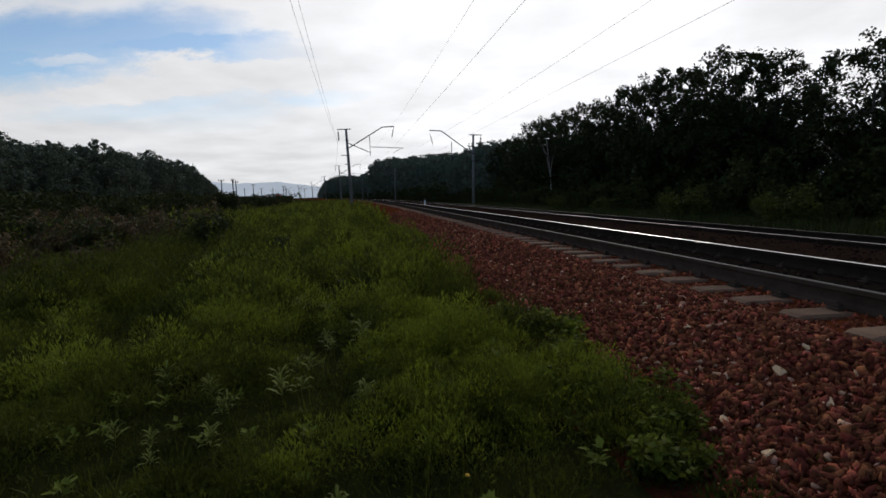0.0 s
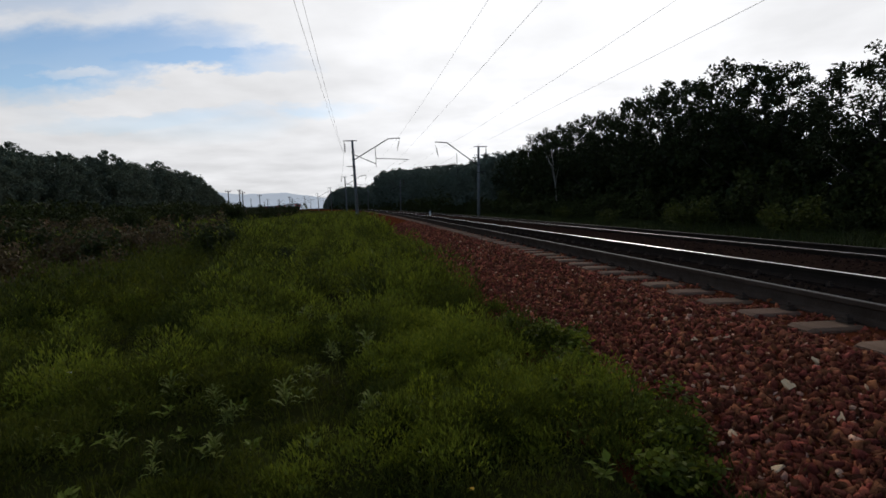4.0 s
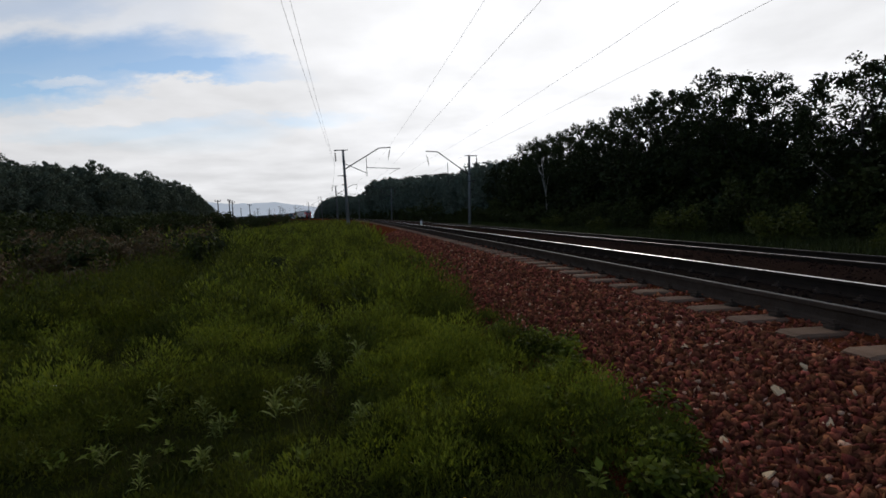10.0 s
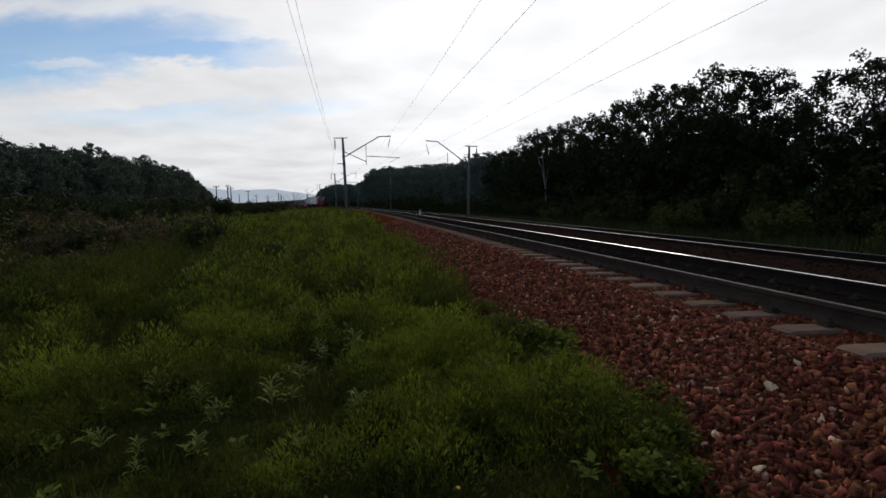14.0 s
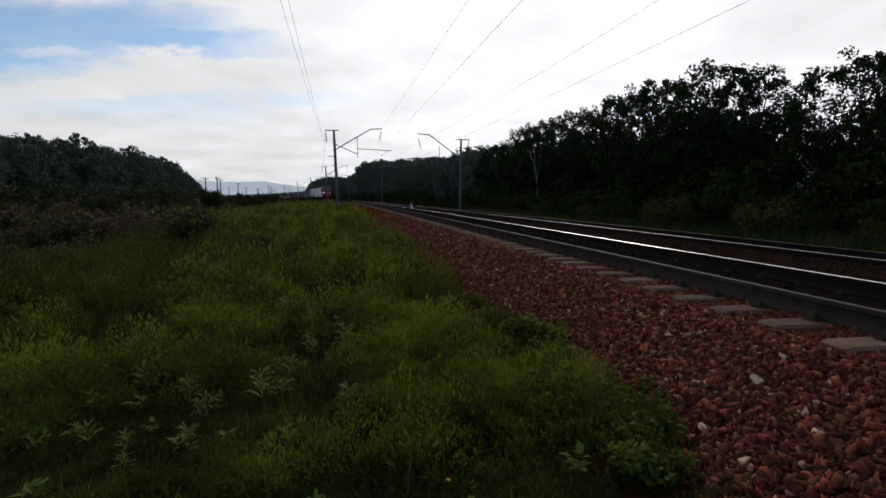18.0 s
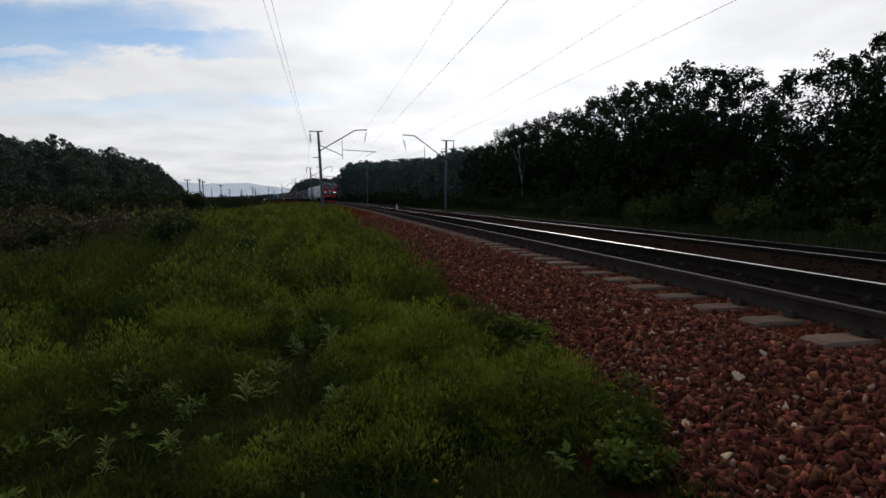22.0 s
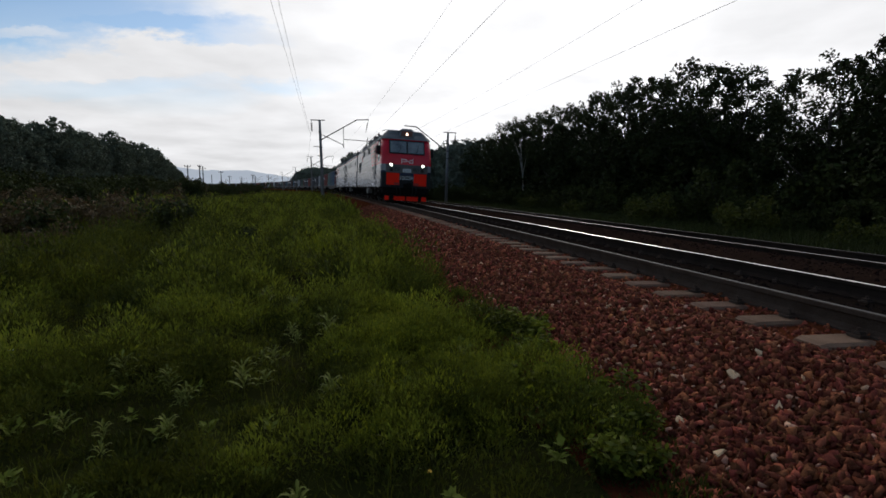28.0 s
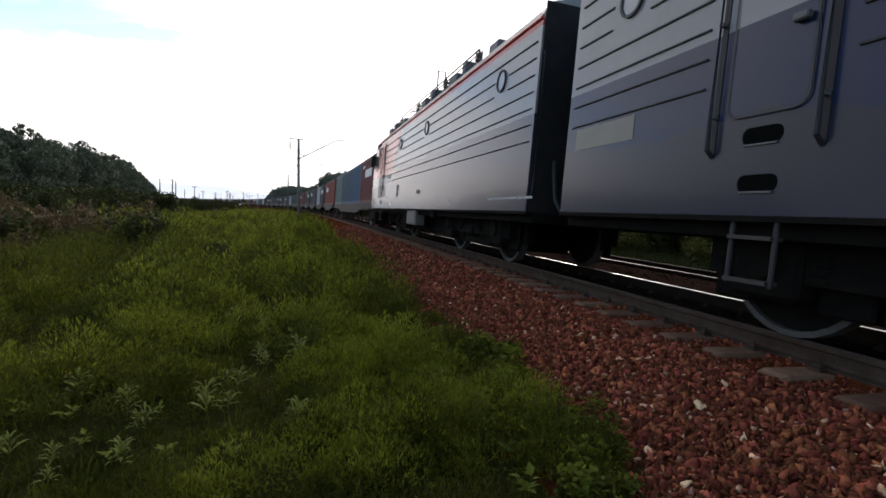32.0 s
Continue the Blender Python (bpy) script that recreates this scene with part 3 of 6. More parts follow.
def build_track(first_rail, s_first, count, clips, label):
    tr = empty("railway_track", label, "track", "parallel railway tracks", "structure")
    # running surface polished; the near rail of the near track is duller on its worn edge
    for off in (first_rail, first_rail + 1.594):
        head = [(off + o, z) for o, z in RAIL]
        top = M["polished"] if 1 < off < 2 else M["half_polished"] if 2 < off < 5 else M["worn_steel"]
        sweep("rail", head, -40, 160, 2.0, [M["rust"] if off == 0 else M["shaded_rust"], top], tr, tops=(7, 8, 9))
        sweep("rail", head, 160, 900, 10.0, [M["rust"] if off == 0 else M["shaded_rust"], top], tr, tops=(7, 8, 9))
    for i in range(count):
        s = s_first + 0.5435 * i
        ob = new("sleeper", SLEEPER)
        ob.parent = tr
        ob.matrix_basis = frame_on_bed(s + random.uniform(-0.02, 0.02), first_rail + 0.797) @ pose(random.uniform(-0.03, 0.03), 0, random.uniform(-0.008, 0.004), 0, 0, random.uniform(-0.8, 0.8))
        if i < clips:
            for o in (-0.797, 0.797):
                c = new("fastening", FASTENING)
                c.parent = ob
                c.matrix_basis = pose(o, 0, 0)
    return tr


build_track(0.0, 2.79 - 0.5435 * 14, 210, 60, "near railway track with concrete sleepers and worn steel rails")
build_track(4.277, 2.7 - 0.5435 * 8, 90, 0, "second railway track with steel rails on red ballast")


# ---------------- overhead line posts ----------------
def overhead_post(s, off, side, height, base):
    """A concrete post with a steel cantilever; side: +1 reaches over the line to the far side, -1 back to the near side."""
    x, y, h = line(s)
    p = spot(s, off + 0.19 * side, base)     # raked a little away from the line
    m = Matrix.Translation(p) @ Matrix.Rotation(-h, 4, "Z") @ Matrix.Rotation(radians(-1.3) * side, 4, "Y")
    post = empty("overhead_line_post", "weathered concrete overhead line post with an angled steel cantilever", "post", "overhead line posts", m=m)
    k = side
    part("shaft", tubed([(0, 0, -1.0), (0, 0, height * 0.5), (0, 0, height)], 0.19, 10, 0.12), M["post_concrete"], post, smooth=True)
    # cross bar with a hanging insulator on the outer side
    part("cross_bar", boxed(-0.95 * k, 0.5 * k, -0.05, 0.05, height - 0.02, height + 0.07), M["iron"], post)
    bm = bmesh.new()
    for i in range(4):
        disc(bm, (-0.85 * k, 0, height - 0.35 - 0.22 * i), (0, 0, 1), 0.10, 0.10, 10)
    tube(bm, [(-0.85 * k, 0, height), (-0.85 * k, 0, height - 1.25)], 0.025, 5)
    part("hanging_insulator", bm, M["insulator"], post)
    L = 5.2 if k > 0 else 4.85
    # cantilever: rising tie, bent at the tip
    part("cantilever_arm", tubed([(0.1 * k, 0, height - 2.0), ((L - 1.3) * k, 0, height + (0.12 if k > 0 else 0.4)), (L * k, 0, height + (0.16 if k > 0 else 0.45))], 0.055, 8), M["iron"], post)
    part("brace", tubed([(0.1 * k, 0, height - 1.45), (2.4 * k, 0, height - 2.55)], 0.045, 6), M["iron"], post)
    part("strut", tubed([(2.45 * k, 0, height - 0.75), (2.4 * k, 0, height - 2.9)], 0.035, 6), M["iron"], post)
    part("registration_arm", tubed([(2.45 * k, 0, height - 1.95), (5.9 * k, 0, height - 2.2), (6.1 * k, 0, height - 2.2)], 0.04, 6), M["iron"], post)
    part("steady_arm", tubed([(6.0 * k, 0, height - 2.2), (5.3 * k, 0, height - 2.5), (4.9 * k, 0, height - 2.75)], 0.02, 5), M["iron"], post)
    bm = bmesh.new()
    for i in range(4):
        disc(bm, ((L - 0.15 - 0.05 * i) * k, 0, height - 0.25 - 0.2 * i), (0, 0, 1), 0.08, 0.08, 8)
    tube(bm, [((L - 0.05) * k, 0, height + 0.1), ((L - 0.35) * k, 0, height - 1.2)], 0.018, 5)
    part("catenary_insulator", bm, M["insulator"], post)
    part("bracket", boxed(-0.75 * k, 0, -0.03, 0.03, height - 2.75, height - 2.68), M["iron"], post)
    part("bracket", boxed(-0.4 * k, 0, -0.03, 0.03, height - 3.75, height - 3.68), M["iron"], post)
    for i in range(3):
        part("band", ring(bmesh.new(), (0, 0, height - 1.2 - 0.8 * i), (0, 0, 1), 0.14, 0.185, 0.08, 10), M["iron"], post)
    return post


LEFT = [(55.2, -3.85), (121.0, -3.1), (186, -3.6), (250, -3.6), (315, -3.6), (380, -3.6), (445, -3.6), (510, -3.6)]
RIGHT = [(53.2, 9.75), (118, 9.75), (183, 9.75), (248, 9.75), (313, 9.75), (378, 9.75), (443, 9.75)]
for s, o in LEFT + [(-10.5, -5.6), (-75, -4.2)]:
    overhead_post(s, o, 1, 8.5, -0.55)
for s, o in RIGHT + [(-12.0, 9.75), (-77, 9.75)]:
    overhead_post(s, o, -1, 7.9, -0.95)


def wire_run(name, label, points, sag, r):
    """A wire hung from point to point."""
    w = empty(name, label, "wire", "overhead wires")
    for a, b in zip(points, points[1:]):
        pts = []
        for i in range(13):
            u = i / 12
            p = a.lerp(b, u)
            p.z -= sag * 4 * u * (1 - u)
            pts.append(p)
        part("wire_span", tubed(pts, r, 5), M["wire"], w)
    return w


LS = [(-75, -4.2), (-10.5, -5.6)] + LEFT
RS = [(-77, 9.75), (-12.0, 9.75)] + RIGHT
for behind, z in ((-5.15, 6.5), (-4.85, 6.6)):
    wire_run("feeder_wire", "thin dark feeder wire hung from post to post", [spot(s, behind if s == -10.5 else o - 0.95, z) for s, o in LS], 0.5, 0.005)
wire_run("contact_wire", "dark contact wire over the near track", [spot(s, 0.9, 5.72) for s, o in LS], 0.06, 0.005)
wire_run("catenary_wire", "dark catenary wire over the near track", [spot(s, 0.9, 8.0) for s, o in LS], 0.45, 0.005)
wire_run("contact_wire", "dark contact wire over the second track", [spot(s, 5.1, 5.05) for s, o in RS], 0.06, 0.005)
wire_run("catenary_wire", "dark catenary wire over the second track", [spot(s, 5.1, 6.6) for s, o in RS], 0.45, 0.005)


# ---------------- locomotive ----------------
V, S29 = 14.592, 15.18              # metres a second, and where the leading face stands at 29 s
FACE = 8.45                         # from the middle of a unit to where its plain end would stand
CAB_OUT = 1.0                       # how much farther the driving cabs reach
END = 8.10                          # leading end of the units coupled behind


def ring_plan(z, w, yf, r, n=5):
    """Half outline of the cab in plan at a height: from the side to the middle of the face."""
    pts = [(w, 6.2), (w, yf - r)]
    for i in range(1, n + 1):
        a = math.pi / 2 * i / n
        pts.append((w - r + r * math.cos(a), yf - r + r * math.sin(a)))
    pts.append((0.45, yf + 0.03))
    return [(x, y, z) for x, y in pts] + [(-x, y, z) for x, y in reversed(pts)]


def loft(bm, rings):
    rows = [[bm.verts.new(p) for p in r] for r in rings]
    for a, b in zip(rows, rows[1:]):
        for k in range(len(a) - 1):
            bm.faces.new((a[k], a[k + 1], b[k + 1], b[k]))
    bm.faces.new(rows[-1])
    bmesh.ops.recalc_face_normals(bm, faces=bm.faces)
    return bm


def face_y(z):
    """How far forward the cab's face stands at a height."""
    return float(np.interp(z, (0.9, 2.0, 2.7, 3.85, 4.1, 4.4), (8.42, 8.45, 8.42, 8.05, 7.8, 7.1)))


SIDE = [(-1.55, 0.93), (-1.55, 3.84), (-1.50, 3.97), (-1.36, 4.12), (-0.9, 4.26), (0.9, 4.26), (1.36, 4.12), (1.50, 3.97), (1.55, 3.84), (1.55, 0.93)]


def wheelset(parent, y, big=True):
    r = 0.625 if big else 0.475
    ob = part("wheelset", tubed([(-0.95, 0, 0), (0.95, 0, 0)], 0.09, 10), M["bogie"], parent)
    ob.matrix_basis = pose(0, y, r)
    for x in (-0.80, 0.80):
        sgn = 1 if x > 0 else -1
        bm = bmesh.new()
        ring(bm, (x, 0, 0), (1, 0, 0), r - 0.05, r, 0.13)
        part("tyre", bm, M["wheel_rim"], ob)
        bm = bmesh.new()
        disc(bm, (x - sgn * 0.02, 0, 0), (1, 0, 0), r - 0.045, 0.05)
        part("hub", disc(bmesh.new(), (x, 0, 0), (1, 0, 0), 0.17, 0.24, 16), M["bogie"], ob)
        part("wheel_disc", bm, M["bogie"], ob)
    return ob


def bogie(parent, y, wheels):
    b = part("bogie", boxed(-0.98, 0.98, y - 2.05, y + 2.05, 0.72, 0.92, 0.03), M["bogie"], parent)
    for sx in (-1, 1):
        x = 1.08 * sx
        bm = bmesh.new()
        prism(bm, [(x - 0.07, 0.46), (x - 0.07, 0.90), (x + 0.07, 0.90), (x + 0.07, 0.46)], y - 2.15, y + 2.15)
        part("side_frame", bm, M["bogie"], b)
        for dy in (-1.55, 1.55):
            bm = boxed(x - 0.12, x + 0.13, y + dy - 0.30, y + dy + 0.30, 0.30, 0.80, 0.04)
            disc(bm, (x + 0.14 * sx, y + dy, 0.62), (1, 0, 0), 0.15, 0.06, 14)
            part("axle_box", bm, M["bogie"], b)
            for ds in (-0.42, 0.42):
                bm = bmesh.new()
                for i in range(5):
                    ring(bm, (x + 0.02, y + dy + ds, 0.50 + 0.065 * i), (0, 0, 1), 0.06, 0.095, 0.035, 10)
                part("coil_spring", bm, M["bogie"], b)
        part("damper", tubed([(x + 0.14 * sx, y - 0.5, 0.55), (x + 0.14 * sx, y + 0.1, 0.98)], 0.035, 7), M["bogie"], b)
        part("damper", tubed([(x + 0.14 * sx, y + 0.8, 0.55), (x + 0.14 * sx, y + 0.45, 0.98)], 0.035, 7), M["bogie"], b)
        part("brake_cylinder", disc(bmesh.new(), (x, y, 0.52), (0, 1, 0), 0.13, 0.42, 12), M["bogie"], b)
        part("sand_pipe", tubed([(0.8 * sx, y + 2.15, 0.75), (0.8 * sx, y + 2.2, 0.35), (0.8 * sx, y + 2.05, 0.12)], 0.025, 5), M["iron"], b)
        for dy in (-1.05, -2.02, 1.05, 2.02):
            part("brake_hanger", boxed(min(0.93 * sx, 1.0 * sx), max(0.93 * sx, 1.0 * sx), y + dy - 0.20, y + dy + 0.20, 0.24, 0.75, 0.02), M["bogie"], b)
        part("brake_rigging", boxed(min(0.90 * sx, 1.0 * sx), max(0.90 * sx, 1.0 * sx), y - 0.80, y + 0.80, 0.24, 0.60, 0.02), M["bogie"], b)
        for dy in (-2.28, 2.28):
            part("brake_block", boxed(min(0.72 * sx, 0.9 * sx), max(0.72 * sx, 0.9 * sx), y + dy - 0.06, y + dy + 0.06, 0.38, 0.80, 0.02), M["bogie"], b)
    for dy in (-0.75, 0.75):
        part("traction_motor", boxed(-0.66, 0.66, y + dy - 0.55, y + dy + 0.55, 0.20, 0.80, 0.08), M["bogie"], b)
    for dy in (-1.55, 1.55):
        wheels.append(wheelset(parent, y + dy))
    return b


def side_ribs(sec, spans_by_row):
    """Long ribs pressed along both sides, coloured dark for the shade along them."""
    for i, spans in enumerate(spans_by_row):
        z = 2.020 + 0.252 * i
        for sx in (1, -1):
            for y0, y1 in spans:
                x = 1.55 * sx
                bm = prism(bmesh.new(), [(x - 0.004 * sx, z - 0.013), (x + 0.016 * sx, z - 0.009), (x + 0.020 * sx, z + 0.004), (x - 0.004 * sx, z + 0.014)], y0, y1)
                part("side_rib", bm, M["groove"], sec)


def rounded_ring(bm, x, y, z, w, h, r, t, sx, depth=0.03):
    """A rounded rectangular frame flat on the side wall."""
    def outline(w_, h_, r_):
        out = []
        for cx, cz, a0 in ((w_ / 2 - r_, h_ / 2 - r_, 0), (-w_ / 2 + r_, h_ / 2 - r_, 90), (-w_ / 2 + r_, -h_ / 2 + r_, 180), (w_ / 2 - r_, -h_ / 2 + r_, 270)):
            for k in range(5):
                a = radians(a0 + 22.5 * k)
                out.append((cx + r_ * math.cos(a), cz + r_ * math.sin(a)))
        return out
    o, i = outline(w, h, r), outline(w - 2 * t, h - 2 * t, max(0.01, r - t))
    n = len(o)
    vo = [bm.verts.new((x + sx * depth, y + a, z + b)) for a, b in o]
    vi = [bm.verts.new((x + sx * depth, y + a, z + b)) for a, b in i]
    wo_ = [bm.verts.new((x, y + a, z + b)) for a, b in o]
    for k in range(n):
        j = (k + 1) % n
        bm.faces.new((vo[k], vo[j], vi[j], vi[k]))
        bm.faces.new((wo_[k], wo_[j], vo[j], vo[k]))
    return bm


def rounded_plate(bm, x, y, z, w, h, r, sx, depth=0.012):
    out = []
    for cx, cz, a0 in ((w / 2 - r, h / 2 - r, 0), (-w / 2 + r, h / 2 - r, 90), (-w / 2 + r, -h / 2 + r, 180), (w / 2 - r, -h / 2 + r, 270)):
        for k in range(5):
            a = radians(a0 + 22.5 * k)
            out.append((y + cx + r * math.cos(a), z + cz + r * math.sin(a)))
    f = [bm.verts.new((x + sx * depth, a, b)) for a, b in out]
    g = [bm.verts.new((x, a, b)) for a, b in out]
    bm.faces.new(f)
    for k in range(len(f)):
        j = (k + 1) % len(f)
        bm.faces.new((g[k], g[j], f[j], f[k]))
    return bm


def crew_door(sec, yc, k, sx, mat):
    """Door with long handrails, two step holes and a ladder below."""
    x = 1.55 * sx
    d = part("crew_door", rounded_plate(bmesh.new(), x, yc, 2.72, 0.66, 2.0, 0.10, sx, 0.012), mat, sec)
    part("door_edge", rounded_ring(bmesh.new(), x + 0.012 * sx, yc, 2.72, 0.70, 2.04, 0.11, 0.02, sx, 0.008), M["groove"], d)
    for dy in (-0.46, 0.46):
        part("handrail", tubed([(x, yc + dy, 1.42), (x + 0.06 * sx, yc + dy, 1.48), (x + 0.06 * sx, yc + dy, 3.55), (x, yc + dy, 3.6)], 0.019, 7), M["handrail"], d)
        part("handrail_backing", boxed(x - 0.002 * sx, x + 0.008 * sx, yc + dy - 0.028, yc + dy + 0.028, 1.44, 3.58), M["handrail"], d)
        for z in (1.75, 2.5, 3.2):
            part("rail_bracket", boxed(x, x + 0.06 * sx, yc + dy - 0.02, yc + dy + 0.02, z - 0.015, z + 0.015), M["grey_box"], d)
    for z in (2.32, 2.85):
        part("door_handle", boxed(x + 0.012 * sx, x + 0.07 * sx, yc + 0.18, yc + 0.30, z - 0.03, z + 0.03, 0.012), M["grey_box"], d)
    for z in (1.19, 1.55):
        part("step_hole", rounded_plate(bmesh.new(), x, yc, z, 0.34, 0.13, 0.06, sx, 0.006), M["hole"], sec)
        part("step_lip", tubed([(x + 0.01 * sx, yc - 0.14, z - 0.07), (x + 0.01 * sx, yc + 0.14, z - 0.07)], 0.010, 5), M["grey_box"], sec)
    lad = part("ladder", tubed([(x - 0.03 * sx, yc - 0.19, 0.93), (x - 0.03 * sx, yc - 0.19, 0.42)], 0.02, 6), M["iron"], sec)
    part("ladder_upright", tubed([(x - 0.03 * sx, yc + 0.19, 0.93), (x - 0.03 * sx, yc + 0.19, 0.42)], 0.02, 6), M["iron"], lad)
    for z in (0.45, 0.78):
        part("rung", boxed(x - 0.10 * sx, x + 0.02 * sx, yc - 0.19, yc + 0.19, z - 0.015, z + 0.015), M["iron"], lad)


def porthole(sec, y, z, sx):
    x = 1.55 * sx
    p = part("porthole", ring(bmesh.new(), (x + 0.015 * sx, y, z), (1, 0, 0), 0.165, 0.20, 0.03, 24), M["groove"], sec)
    part("porthole_glass", disc(bmesh.new(), (x + 0.006 * sx, y, z), (1, 0, 0), 0.165, 0.012, 24), M["glass_grey"], p)


M["glass_grey"] = material("grey_porthole_glass", (0.33, 0.34, 0.35), 0.15, 0, (0.28, 0.29, 0.30), 2, 0.2)


def louvre_window(sec, y0, y1, z0, z1, sx):
    x = 1.55 * sx
    w = part("side_vent", boxed(x - 0.002 * sx, x + 0.010 * sx, y0, y1, z0, z1), M["black"], sec)
    for a, b, c, d in ((y0 - 0.05, y0, z0 - 0.05, z1 + 0.05), (y1, y1 + 0.05, z0 - 0.05, z1 + 0.05)):
        part("vent_frame", boxed(x, x + 0.03 * sx, a, b, c, d), M["grey_box"], w)
    zm = (z0 + z1) / 2
    part("vent_bar", boxed(x, x + 0.03 * sx, y0, y1, zm - 0.05, zm + 0.05), M["grey_box"], w)
    n = int((z1 - z0) / 0.07)
    for i in range(n):
        z = z0 + (i + 0.5) * (z1 - z0) / n
        part("slat", boxed(x + 0.01 * sx, x + 0.022 * sx, y0, y1, z - 0.012, z + 0.012), M["groove"], w)


def roof_gear(sec, kind):
    """Raised boxes, resistor hoods, insulators, bus bars and a folded pantograph."""
    for y0, y1, h, w in ((-7.4, -5.6, 0.30, 0.95), (-4.9, -2.7, 0.38, 1.0), (-1.7, 0.8, 0.34, 1.0), (1.6, 3.4, 0.40, 0.95)):
        bm = bmesh.new()
        prism(bm, [(-w - 0.1, 4.12), (-w * 0.9, 4.24 + h), (w * 0.9, 4.24 + h), (w + 0.1, 4.12)], y0, y1)
        hood = part("roof_hood", bm, M["roof_grey"], sec)
        for sx in (-1, 1):
            part("hood_grille", boxed(sx * w * 0.97 - 0.02, sx * w * 0.97 + 0.02, y0 + 0.2, y1 - 0.2, 4.26, 4.16 + h), M["black"], hood)
    for y in (-5.2, -2.2, 1.2, 3.9):
        bm = bmesh.new()
        for i in range(3):
            disc(bm, (1.1, y, 4.36 + 0.11 * i), (0, 0, 1), 0.09, 0.06, 10)
        tube(bm, [(1.1, y, 4.1), (1.1, y, 4.72)], 0.03, 6)
        part("roof_insulator", bm, M["insulator"], sec)
    for y, w, h in ((-6.6, 0.55, 0.26), (-5.5, 0.30, 0.34), (-3.9, 0.8, 0.22), (-0.6, 0.6, 0.30), (0.4, 0.35, 0.38), (2.6, 0.7, 0.24), (3.5, 0.30, 0.34), (5.4, 0.5, 0.22)):
        for sx in (-1, 1):
            part("roof_housing", boxed(min(0.98 * sx, 1.32 * sx), max(0.98 * sx, 1.32 * sx), y - w / 2, y + w / 2, 4.08, 4.16 + h, 0.03), M["cab_roof"], sec)
    part("bus_bar", tubed([(1.1, -5.2, 4.72), (1.1, -2.2, 4.72), (1.1, 1.2, 4.72), (1.1, 3.9, 4.72)], 0.02, 6), M["iron"], sec)
    for sx in (-1, 1):
        part("roof_walk_rail", tubed([(1.4 * sx, -7.6, 4.08), (1.4 * sx, -7.6, 4.30), (1.4 * sx, 5.0, 4.30), (1.4 * sx, 5.0, 4.08)], 0.015, 5), M["iron"], sec)
    if kind != 0:
        k = kind
        pan = part("pantograph", tubed([(-0.7, 4.3 * k, 4.45), (0.7, 4.3 * k, 4.45)], 0.03, 6), M["iron"], sec)
        for sx in (-0.55, 0.55):
            part("lower_arm", tubed([(sx, 4.3 * k, 4.45), (sx * 0.7, 2.6 * k, 4.62)], 0.028, 6), M["iron"], pan)
            part("upper_arm", tubed([(sx * 0.7, 2.6 * k, 4.62), (sx, 4.5 * k, 4.86)], 0.022, 6), M["iron"], pan)
        part("collector_head", tubed([(-0.95, 4.5 * k, 4.80), (-0.7, 4.5 * k, 4.90), (0.7, 4.5 * k, 4.90), (0.95, 4.5 * k, 4.80)], 0.025, 6), M["iron"], pan)
        # small warning rail on the roof's edge
        part("access_rail", tubed([(1.38, -1.3 * k, 4.1), (1.38, -1.3 * k, 4.85), (1.38, -2.1 * k, 4.6), (1.38, -2.1 * k, 4.1)], 0.02, 6), M["iron"], sec)


